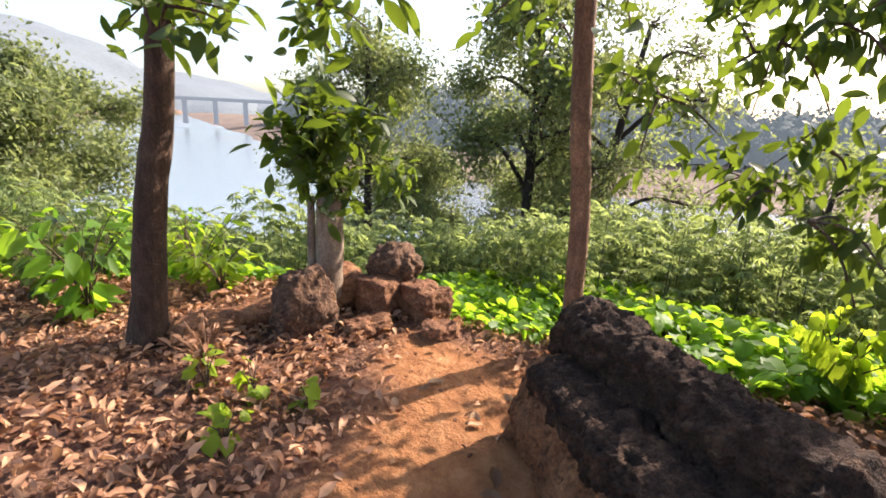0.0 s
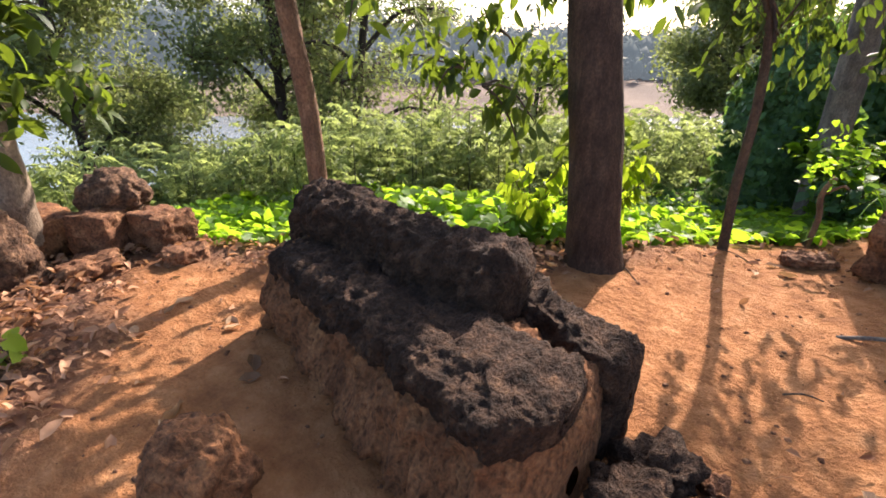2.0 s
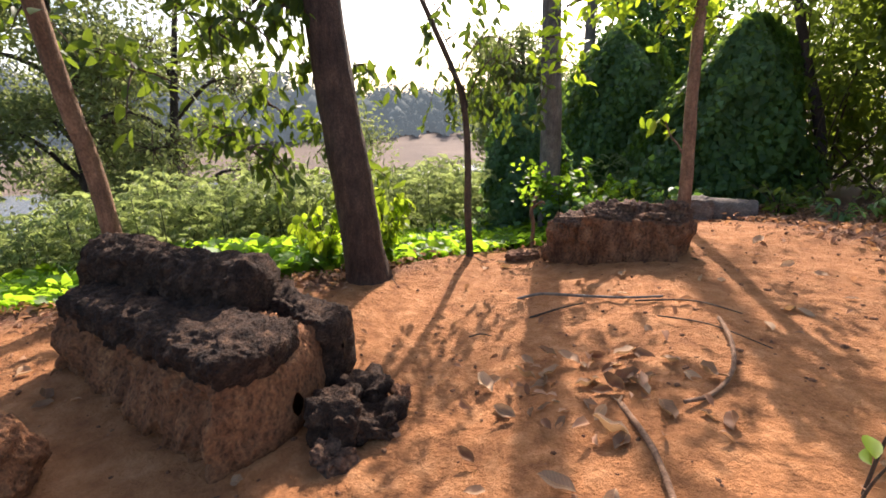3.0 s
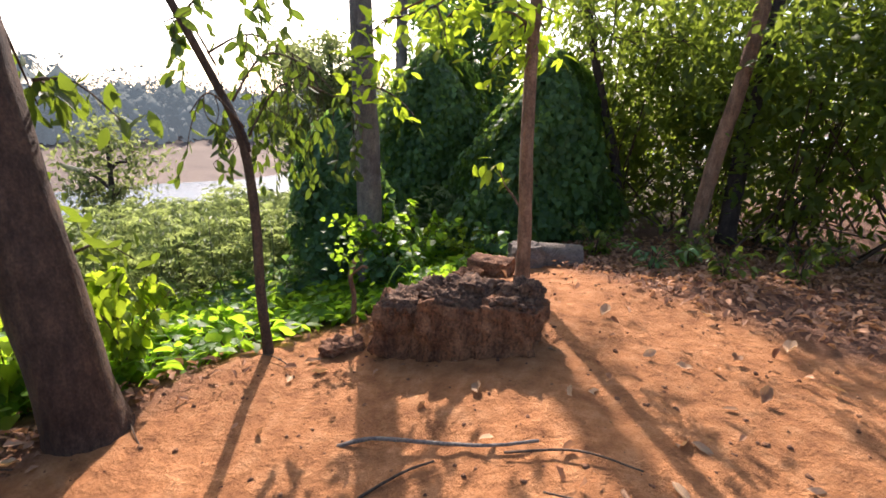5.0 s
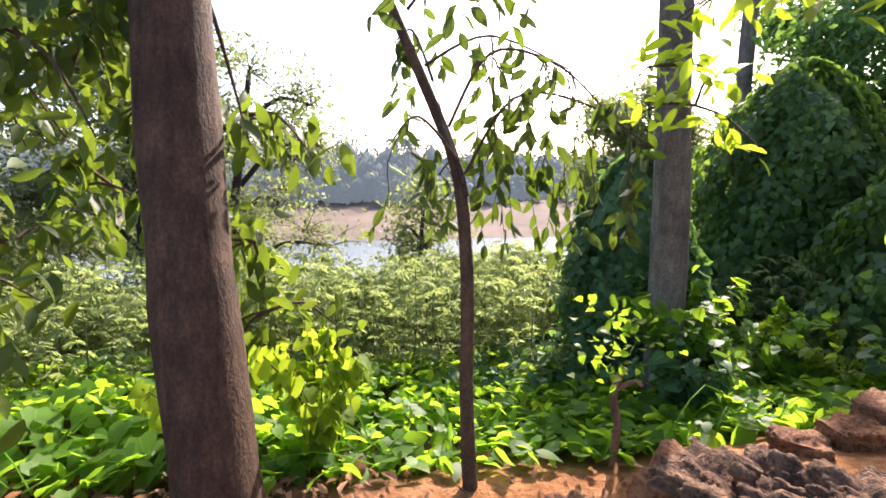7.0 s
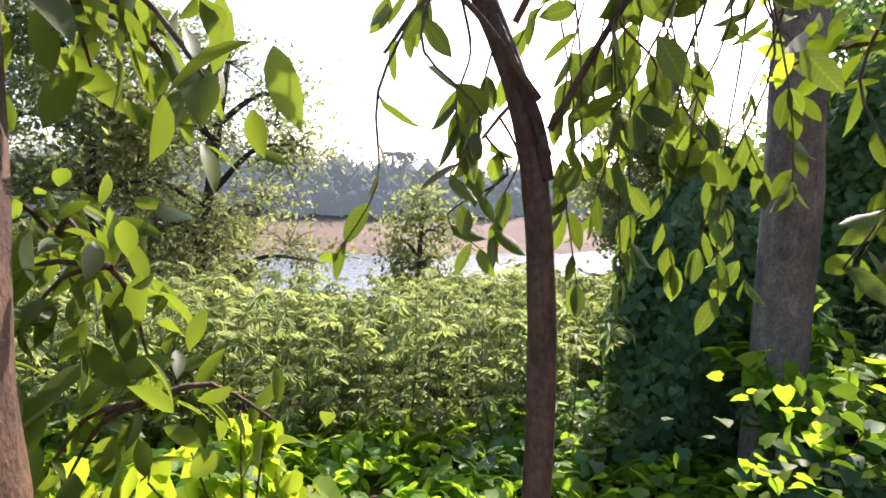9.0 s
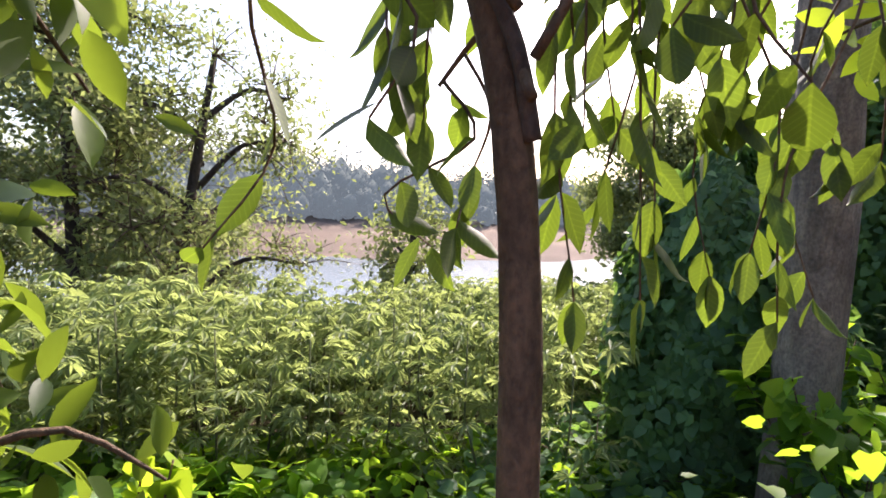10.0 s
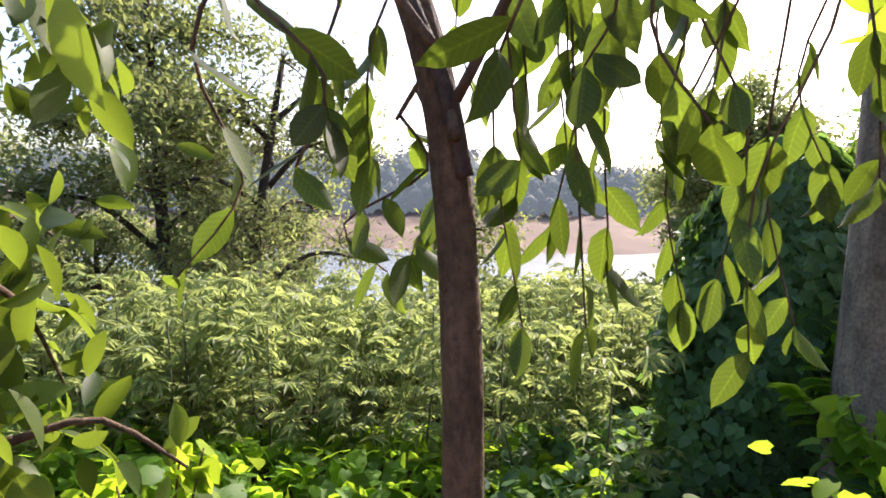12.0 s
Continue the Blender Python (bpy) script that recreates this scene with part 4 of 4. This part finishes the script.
def thicket():
    """The dense wood on the far side of the path: leaf masses with dark stems between."""
    r = np.random.default_rng(41)
    for k, (x, y, w, h, n) in enumerate(((3.2, 7.6, 1.1, 4.4, 4500), (4.3, 6.6, 1.2, 4.6, 5000), (5.2, 5.6, 1.2, 4.6, 5000), (5.9, 4.4, 1.3, 4.6, 4500), (6.6, 3.0, 1.3, 4.6, 3500), (7.2, 1.2, 1.4, 4.6, 2500), (3.8, 9.8, 1.6, 5.0, 4500), (5.4, 8.6, 1.8, 5.2, 5000), (7.4, 7.0, 2.0, 5.4, 4500), (9.0, 4.5, 2.0, 5.0, 3000))):
        z = float(height(x, y))
        b = thing("thicket_shrub", (x, y, z), "tall dense shrub of the dark thicket", "bush", "thicket beside the path")
        c = r.normal(0, 1, (90, 3)) * (w * 0.7, w * 0.7, h * 0.28) + (0, 0, h * 0.48)
        c = c[c[:, 2] > 0.25]
        pos = c[r.integers(0, len(c), n)] + r.normal(0, 0.2, (n, 3))
        part("foliage", leaves("shrub_leaves", LONG, pos, 0.17 * r.uniform(0.5, 1.2, n), (0, 0, -0.4), (0, 0, 1), LEAF_WOOD, 0.8, r), b, "", "stuff")
        st = []
        for j in range(16):
            e = c[r.integers(0, len(c))]
            st.append(limb([(r.normal(0, w * 0.3), r.normal(0, w * 0.3), -0.1), tuple(e * (0.6, 0.6, 0.5)), tuple(e)], 0.022, 0.006, 5))
        part("stem_growth", bulk("stems", *joined(st), TWIG), b, "", "stuff")


thicket()


# ---- low growth ----
def cassava_field():
    """Head-high bushes with fingered leaves covering the slope."""
    r = np.random.default_rng(61)
    stems, pos, size = [], [], []
    x, y = r.uniform(-26, 1.0, 6000), r.uniform(-9, 26, 6000)
    s = beyond(x, y)
    n, far = river_place(x, y)
    gap = (np.hypot(x + 1.3, y - 5.3) > 0.85) & (np.hypot(x - 0.1, y - 8.2) > 1.4) & ~((x > -1.7) & (y < 6.5))
    ok = (s > 1.85 + 0.25 * np.sin(x * 1.7)) & (n < 24) & (s < 20) & gap
    x, y, s = x[ok], y[ok], s[ok]
    keep = r.uniform(0, 1, len(x)) < np.where(s < 9, 1.0, 0.75)
    x, y, s = x[keep], y[keep], s[keep]
    z = height(x, y)
    tall = r.uniform(0.85, 1.35, len(x)) * (1 + 0.17 * np.sin(x * 1.3) * np.sin(y * 1.1 + 0.6)) * np.where(s > 10, 0.9, 1.0)
    for i in range(len(x)):
        top = np.array((x[i] + r.normal(0, 0.08), y[i] + r.normal(0, 0.08), z[i] + tall[i]))
        if s[i] < 8:
            stems.append(tube([(x[i], y[i], z[i] - 0.05), tuple(top * (1, 1, 1) - (0, 0, tall[i] * 0.5)), tuple(top)], [0.009, 0.007, 0.004], 4))
        k = 48 if s[i] < 6 else 28 if s[i] < 9 else 14
        a, hgt = r.uniform(0, 6.28, k), 1.05 - 0.95 * r.uniform(0, 1, k) ** 1.2
        rad = 0.13 + 0.30 * r.uniform(0, 1, k) * (0.6 + 0.4 * hgt)
        pos.append(np.stack([top[0] + np.cos(a) * rad, top[1] + np.sin(a) * rad, z[i] + tall[i] * hgt], -1))
        size.append(r.uniform(0.085, 0.14, k) * (1.0 if s[i] < 6 else 1.25 if s[i] < 9 else 1.7))
    p = np.concatenate(pos)
    field = thing("bush_field", (0, 0, 0), "dense field of waist-high bushes with fingered pale green leaves", "bushes")
    tagged(field, kind="stuff")
    a = r.uniform(0, 6.28, len(p))
    part("foliage", leaves("field_leaves", PALM, p, np.concatenate(size), np.stack([np.cos(a), np.sin(a), -0.25 + 0 * a], -1), (0, 0.1, 1), LEAF_FIELD, 0.3, r), field, "", "stuff")
    part("stem_growth", bulk("field_stems", *joined(stems), STEM_GREEN), field, "", "stuff")


cassava_field()


def vine_carpet():
    """Broad heart-leaved creeper along the rim of the clearing."""
    r = np.random.default_rng(62)
    carpet = thing("vine_carpet", (0, 0, 0), "bright green heart-leaved creeper covering the slope's rim", "creeper")
    x, y = r.uniform(-13, 1.4, 110000), r.uniform(-9, 8.5, 110000)
    s = beyond(x, y) + 0.12 * fractal(x, y, 2.2, 8)
    clear = (np.hypot(x + 1.86, y - 1.25) > 0.3) & (np.hypot(x + 1.19, y - 2.18) > 0.1)
    ok = (s > 0.05) & (s < np.where(x > -0.9, 1.5, np.where(x > -2.2, 2.2, 2.6))) & clear
    ok &= r.uniform(0, 1, len(x)) < np.where(s < 0.2, 0.3, 0.75) * np.where(x < -7, 0.6, 1.0)
    x, y, s = x[ok], y[ok], s[ok]
    lift = (0.10 + 0.30 * smooth(0.0, 0.7, s) * (0.55 + 0.45 * fractal(x, y, 1.3, 12))) * r.uniform(0.35, 1.0, len(x))
    lift *= np.where(x > -1.5, 0.75, 1.0) + 0.35 * np.exp(-((x + 3.6) ** 2 + (y - 0.9) ** 2) / 0.5)
    pos = np.stack([x, y, height(x, y) + lift + 0.02], -1)
    size = r.uniform(0.065, 0.155, len(x))
    a = r.uniform(0, 6.28, len(x))
    axis = np.stack([np.cos(a), np.sin(a), -0.35 + 0 * a], -1)
    close = np.argsort(np.hypot(x + 3.0, y - 1.0))[:260]
    rest = np.ones(len(x), bool)
    rest[close] = False
    part("foliage", leaves("vine_leaves", HEART, pos[rest], size[rest], axis[rest], (-0.1, 0.35, 0.9), LEAF_VINE, 0.35, r), carpet, "", "stuff")
    one = bulk("leaf", *HEART, LEAF_VINE_ONE)
    for i in close:
        ob = part("leaf", one, carpet)
        ob.matrix_local = Matrix.Translation(pos[i]) @ Matrix.Rotation(a[i], 4, "Z") @ pose(0, 0, 0, r.normal(0, 22), r.uniform(0, 35), 0) @ Matrix.Scale(float(size[i]) * 1.15, 4)
    st = []
    for k in range(170):
        i = r.integers(len(x))
        p = Vector(pos[i])
        q = p + Vector((r.normal(0, 0.3), r.normal(0, 0.3), 0))
        q.z = float(height(q.x, q.y)) + 0.08
        st.append(tube(bent([p, p.lerp(q, 0.5) + Vector((0, 0, 0.12 if k % 9 else 0.28)), q], 3), [0.004] * 7, 4))
    part("stem_growth", bulk("vine_stems", *joined(st), LEAF_VINE), carpet, "", "stuff")


vine_carpet()


def dark_creeper():
    """Low creeper between the ivy mounds and the rim; dark leaves carry the mounds' shade."""
    r = np.random.default_rng(66)
    carpet = thing("dark_creeper", (0, 0, 0), "creeper covering the slope between mounds, shade put into its dark leaves", "creeper")
    x, y = r.uniform(-3.0, 2.2, 16000), r.uniform(3.0, 9.0, 16000)
    s = beyond(x, y) + 0.15 * fractal(x, y, 2.2, 18)
    ok = (s > 1.5) & (s < 5.5) & (x + 0.35 * (y - 4) > -2.4)
    x, y = x[ok], y[ok]
    lift = 0.05 + 0.42 * r.uniform(0, 1, len(x)) * (0.5 + 0.5 * np.clip(fractal(x, y, 1.6, 22), 0, 1))
    a = r.uniform(0, 6.28, len(x))
    # Dark ivy leaf colour instead of the bright vine one, standing in for shade.
    part("foliage", leaves("creeper_leaves", HEART, np.stack([x, y, height(x, y) + lift], -1), r.uniform(0.05, 0.12, len(x)), np.stack([np.cos(a), np.sin(a), -0.4 + 0 * a], -1), (-0.1, 0.2, 0.9), LEAF_DARK, 0.4, r), carpet, "", "stuff")
    st = []
    for i in r.integers(0, len(x), 160):
        p = Vector((x[i], y[i], float(height(x[i], y[i])) + 0.02))
        q = p + Vector((r.normal(0, 0.25), r.normal(0, 0.25), 0))
        q.z = float(height(q.x, q.y)) + r.uniform(0.1, 0.4)
        st.append(tube(bent([p, p.lerp(q, 0.5) + Vector((0, 0, 0.1)), q], 3), [0.004] * 7, 4))
    part("stem_growth", bulk("creeper_stems", *joined(st), LEAF_DARK), carpet, "", "stuff")


dark_creeper()


def leafy_plant(name, label, x, y, tall, wide, n, size, shape, mat, seed, category="plant", group="", base=None, fall=-0.3, stems=7, woody=TWIG, low=0.25):
    r = np.random.default_rng(seed)
    z = float(height(x, y)) if base is None else base
    t = thing(name, (x, y, z), label, category, group)
    st, spots = [], []
    for k in range(stems):
        a = k * 2.4 + r.uniform(-0.3, 0.3)
        e = Vector((math.cos(a) * wide * r.uniform(0.3, 1), math.sin(a) * wide * r.uniform(0.3, 1), tall * r.uniform(0.6, 1.0)))
        path = bent([(0, 0, -0.03), (e.x * 0.3, e.y * 0.3, e.z * 0.55), e], 5)
        st.append(tube(path, np.linspace(0.007, 0.003, len(path)), 5))
        spots += [path[i] for i in range(int(len(path) * low), len(path))]
    part("stem_growth", bulk("stems", *joined(st), woody), t)
    sp = np.array([tuple(p) for p in spots])
    pos = sp[r.integers(0, len(sp), n)] + r.normal(0, 0.02, (n, 3))
    out = pos * (1, 1, 0) / (np.linalg.norm(pos * (1, 1, 0), axis=1, keepdims=True) + 1e-3) + (0, 0, fall)
    part("foliage", leaves("plant_leaves", shape, pos, size * r.uniform(0.6, 1.15, n), out, (0, 0.2, 1), mat, 0.45, r), t)
    return t


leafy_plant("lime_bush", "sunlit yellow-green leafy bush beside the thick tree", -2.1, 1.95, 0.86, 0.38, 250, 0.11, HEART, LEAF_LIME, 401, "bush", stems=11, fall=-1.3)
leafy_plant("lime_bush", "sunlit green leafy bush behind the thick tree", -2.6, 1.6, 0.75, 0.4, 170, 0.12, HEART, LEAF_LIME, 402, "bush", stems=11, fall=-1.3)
leafy_plant("foot_bush", "yellow-green creeper climbing the tall tree's foot", -0.66, 4.38, 1.15, 0.45, 480, 0.11, HEART, LEAF_VINE, 403, "bush", stems=16)
leafy_plant("foot_bush", "dark creeper at the tall tree's foot", -0.5, 4.1, 0.7, 0.5, 280, 0.11, HEART, LEAF_DARK, 404, "bush", stems=14)
leafy_plant("foot_bush", "sunlit creeper between the ivy mounds", -0.1, 5.3, 0.75, 0.7, 420, 0.11, HEART, LEAF_VINE, 405, "bush", stems=18)
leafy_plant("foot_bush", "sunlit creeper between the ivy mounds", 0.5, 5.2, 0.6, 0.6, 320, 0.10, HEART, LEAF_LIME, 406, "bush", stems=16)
leafy_plant("foot_bush", "dark low creeper beside the crest stones", 0.95, 4.95, 0.6, 0.6, 380, 0.10, HEART, LEAF_DARK, 407, "bush", stems=16)
leafy_plant("foot_bush", "dark low creeper on the slope", -1.7, 4.4, 0.35, 0.6, 420, 0.10, HEART, LEAF_DARK, 408, "bush", stems=18)
leafy_plant("broad_leaf_plant", "broad-leaved green plant among dry litter", -5.4, -3.15, 0.85, 0.55, 75, 0.24, LONG, LEAF_VINE, 409, stems=12)
leafy_plant("broad_leaf_plant", "broad-leaved green plant among dry litter", -5.9, -3.5, 0.7, 0.5, 60, 0.24, LONG, LEAF_BIG, 410, stems=10)
for i, (x, y, h, w, n) in enumerate(((-6.0, -2.4, 0.75, 0.5, 130), (-6.5, -3.3, 1.0, 0.6, 150), (-5.7, -2.2, 0.5, 0.4, 90), (-6.9, -2.6, 1.0, 0.6, 150), (-6.6, -4.3, 0.9, 0.6, 130))):
    leafy_plant("rim_bush", "leafy green bush behind the dry litter", x, y, h, w, n, 0.15, OVAL, LEAF_VINE if i % 2 else LEAF_LIME, 460 + i, "bush", "bushes at the rim", stems=12)
for i, (x, y, h) in enumerate(((-3.75, -2.0, 0.22), (-3.55, -1.72, 0.16), (-3.9, -2.25, 0.3), (-3.4, -2.15, 0.15))):
    leafy_plant("seedling", "small green seedling among dry leaves", x, y, h, 0.12, 14, 0.09, HEART, LEAF_LIME, 420 + i, "plant", "seedlings in the litter", stems=5)
leafy_plant("dry_grass", "dry straw-coloured weeds at a tree's foot", -4.1, -2.25, 0.38, 0.22, 160, 0.07, SMALL, LITTER, 430, stems=34, woody=LITTER)
for i, (x, y, h, n, size) in enumerate(((1.02, -0.74, 0.46, 8, 0.17), (1.42, -0.32, 0.62, 8, 0.19), (0.92, -0.92, 0.26, 7, 0.14), (1.26, -0.80, 0.34, 7, 0.16))):
    leafy_plant("sapling", "green sapling with a whorl of broad leaves", x, y, h, 0.06, n, size, leaf_fine(0.05, 0.25, 0.17), LEAF_VINE, 431 + i, "sapling", "saplings by the path", stems=1, low=0.82, fall=0.25)
for i, (x, y, h, w, n, m) in enumerate(((3.0, 3.4, 0.4, 0.45, 80, LEAF_WOOD), (2.5, 3.9, 0.35, 0.5, 90, LEAF_DARK), (3.7, 3.3, 0.5, 0.5, 90, LEAF_WOOD), (2.2, 4.9, 0.5, 0.6, 130, LEAF_WOOD), (4.5, 2.6, 0.5, 0.5, 90, LEAF_WOOD), (3.2, 4.4, 0.7, 0.6, 130, LEAF_WOOD))):
    leafy_plant("undergrowth_plant", "low shaded green undergrowth over dry litter", x, y, h, w, n, 0.13, LONG, m, 440 + i, "plant", "undergrowth", stems=9)


def twig_with_leaves():
    """The lit spray of leaves on the slim tree's side shoot."""
    r = np.random.default_rng(5)
    t = thing("leaf_spray", (0.58, 3.16, 1.36), "sunlit yellow-green leaf spray on a side shoot", "leaves")
    p = r.normal(0, 0.09, (11, 3))
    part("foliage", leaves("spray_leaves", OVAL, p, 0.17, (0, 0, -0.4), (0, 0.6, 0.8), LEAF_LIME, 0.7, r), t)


twig_with_leaves()


def stubby_sapling():
    """The small brown cut sapling on the rim, with sprouting leaves."""
    b = (-0.68, 2.88, float(height(-0.68, 2.88)))
    t = thing("cut_sapling", b, "small brown cut sapling with sprouting leaves", "sapling")
    v, f = limb([(0, 0, -0.05), (0.02, 0.0, 0.22), (-0.01, 0, 0.42), (0.04, 0, 0.58)], 0.024, 0.02, 8, 0.1, 3, 0.3)
    part("trunk", bulk("trunk", v, f, BARK_RED), t)
    v, f = limb([(0.01, 0, 0.45), (0.10, 0, 0.52), (0.14, 0, 0.5)], 0.014, 0.01, 7, 0.1, 4)
    part("stub", bulk("stub", v, f, BARK_RED), t)
    r = np.random.default_rng(8)
    p = r.normal(0, 1, (90, 3)) * (0.12, 0.12, 0.13) + (0, 0, 0.72)
    part("foliage", leaves("sprout", HEART, p, 0.055 * r.uniform(0.6, 1.2, 90), (0, 0, -0.2), (0, 0.3, 1), LEAF_VINE, 0.7, r), t)


stubby_sapling()


# ---- litter, sticks, pebbles ----
def dead_leaves():
    r = np.random.default_rng(71)
    heap = thing("leaf_litter", (0, 0, 0), "dry brown fallen leaves lying on the soil", "leaf litter")
    tagged(heap, kind="stuff")
    x, y = r.uniform(-8, 6, 120000), r.uniform(-5.5, 6, 120000)
    s = beyond(x, y)
    wob = 0.25 * fractal(x, y, 1.9, 9)
    left = smooth(0.0, 0.7, (-1.55 - y) * 0.8 + (-2.6 - x) * 0.55 + wob)
    right = smooth(0.0, 0.6, (x - 2.0) * 0.75 + (y - 2.5) * 0.66 + wob) * smooth(1.2, 2.0, x)
    rim = smooth(-0.6, -0.1, s + wob * 0.6) * (1 - 0.85 * smooth(-2.0, -1.1, x)) * (s < 0.5) * (x < -0.4)
    spot = np.exp(-((x - 0.2) ** 2 + (y + 0.3) ** 2) / 0.2) * 0.07
    want = np.maximum.reduce([left * 0.8, right * 0.5, rim * 0.4, spot, 0.005 + 0 * x])
    ok = (r.uniform(0, 1, len(x)) < want) & (s < 1.0)
    wall = (x > -3.05) & (x < -1.0) & (np.abs(y + 0.3 + (x + 2.62) * 0.23) < 0.4)
    ok &= ~wall
    x, y = x[ok], y[ok]
    near = 0.022 * fractal(x, y, 1.7, 3) + 0.010 * fractal(x, y, 7.0, 4) + 0.006 * fractal(x, y, 21.0, 5)
    pile = r.uniform(0, 1, len(x)) * 0.05
    pos = np.stack([x, y, height(x, y) + near + 0.012 + pile], -1)
    a = r.uniform(0, 6.28, len(x))
    part("fallen_foliage", leaves("dead_leaves", leaf_long(0.16, 0.3, 0.22), pos, r.uniform(0.03, 0.105, len(x)), np.stack([np.cos(a), np.sin(a), 0 * a], -1), (0, 0, 1), LITTER, 0.5, r), heap, "", "stuff")


dead_leaves()


def fallen_leaves():
    """Single curled dry leaves on the open soil."""
    r = np.random.default_rng(73)
    shapes = [bulk("fallen_leaf", *leaf_fine(0.10 + 0.05 * k, 0.25 - 0.2 * k, 0.20 + 0.03 * k, 0.03 + 0.02 * k), LITTER_ONE) for k in range(4)]
    spots = [(-2.75, -0.95), (-3.1, -0.92), (-2.95, -0.75), (-2.62, -1.1), (-3.35, -1.25), (-3.2, -0.55), (-3.9, -0.85), (0.15, -0.2), (0.0, -0.35), (0.25, -0.05), (0.1, 0.0), (0.32, -0.28), (-0.08, -0.1), (0.2, -0.5), (0.35, 0.95), (-0.2, -0.42)]
    spots += [(0.2 + r.normal(0, 0.28), -0.3 + r.normal(0, 0.3)) for _ in range(34)]
    while len(spots) < 125:
        x, y = r.uniform(-4.0, 2.4), r.uniform(-2.1, 2.6)
        if not (-2.95 < x < -0.2 and -1.1 < y < 0.25) and not (-0.7 < x < 0.8 and 1.5 < y < 2.5):
            spots.append((x, y))
    for x, y in spots:
        ob = part("fallen_leaf", shapes[int(r.integers(4))])
        z = float(height(x, y)) + float(0.022 * fractal(np.array(x), np.array(y), 1.7, 3) + 0.010 * fractal(np.array(x), np.array(y), 7.0, 4))
        ob.matrix_world = Matrix.Translation((x, y, z + 0.012)) @ pose(0, 0, 0, r.normal(0, 24), r.normal(0, 14), r.uniform(0, 360)) @ Matrix.Scale(r.uniform(0.08, 0.15), 4)
        tagged(ob, "curled dry tan leaf lying on the soil", "leaf", "fallen leaves on the path")


fallen_leaves()


def stick(points, r0, r1, label, name="fallen_stick", mat=None):
    pts = [(x, y, float(height(x, y)) + z) for x, y, z in points]
    o = np.array(pts[0])
    v, f = limb(pts, r0, r1, 8, 0.12, len(points))
    ob = part(name, bulk(name, v - o, f, mat or TWIG))
    ob.location = o
    tagged(ob, label, "stick", "fallen sticks")


stick([(-0.47, 1.12, 0.01), (-0.28, 1.08, 0.06), (0.0, 0.98, 0.05), (0.3, 0.88, 0.03), (0.55, 0.86, 0.02)], 0.012, 0.008, "long bowed dead branch on the soil", "fallen_stick", BARK_GREY)
stick([(-0.3, 0.72, 0.02), (-0.1, 0.82, 0.03), (0.05, 0.84, 0.04)], 0.008, 0.005, "short dead twig on the soil")
stick([(0.38, 0.82, 0.02), (0.7, 0.75, 0.03), (0.95, 0.62, 0.02)], 0.007, 0.004, "thin dead twig on the soil")
stick([(0.81, 0.50, 0.03), (0.82, 0.19, 0.03), (0.77, -0.10, 0.02), (0.66, -0.30, 0.02), (0.55, -0.38, 0.03)], 0.012, 0.009, "curved grey root-like stick on the soil", "fallen_stick", BARK_RED)
stick([(0.5, 0.55, 0.02), (0.75, 0.4, 0.03), (1.0, 0.2, 0.02)], 0.005, 0.003, "thin dead twig on the soil")
stick([(0.3, -0.35, 0.01), (0.42, -0.7, 0.03), (0.5, -1.1, 0.01)], 0.015, 0.01, "pale root crossing the soil", "surface_root", BARK_RED)
r = np.random.default_rng(90)
for k in range(46):
    x, y = (r.uniform(-4.2, 1.6), r.uniform(-2.2, 2.4)) if k < 26 else (r.uniform(-6, -3.2), r.uniform(-4, -1.9))
    if -2.9 < x < -0.2 and -1.2 < y < 0.3:
        continue
    a, ln = r.uniform(0, 6.28), r.uniform(0.12, 0.4)
    stick([(x, y, 0.012), (x + math.cos(a) * ln * 0.5, y + math.sin(a) * ln * 0.5 + r.normal(0, 0.02), 0.03), (x + math.cos(a) * ln, y + math.sin(a) * ln, 0.012)], 0.005, 0.003, "thin dry twig on the ground")
peb_v, peb_f = [], []
bm = bmesh.new()
bmesh.ops.create_icosphere(bm, subdivisions=1, radius=1)
sv, sf = np.array([tuple(v.co) for v in bm.verts]), np.array([[v.index for v in f.verts] for f in bm.faces])
bm.free()
n = 2600
x, y = r.uniform(-5, 2.6, n), r.uniform(-3, 3.6, n)
z = height(x, y) + 0.022 * fractal(x, y, 1.7, 3) + 0.010 * fractal(x, y, 7.0, 4) + 0.006 * fractal(x, y, 21.0, 5)
w = (r.uniform(0, 1, (n, 1, 1)) ** 3 * 0.016 + 0.003) * (1 + 0.3 * r.normal(0, 1, (n, len(sv), 1)))
v = sv[None] * w * (1, 1, 0.7) + np.stack([x, y, z], -1)[:, None]
ob = part("soil_crumbs", bulk("soil_crumbs", v.reshape(-1, 3), (sf[None] + (np.arange(n) * len(sv))[:, None, None]).reshape(-1, 3), LATERITE_RED))
tagged(ob, "loose crumbs and pebbles of red soil", "pebbles", "", "stuff")
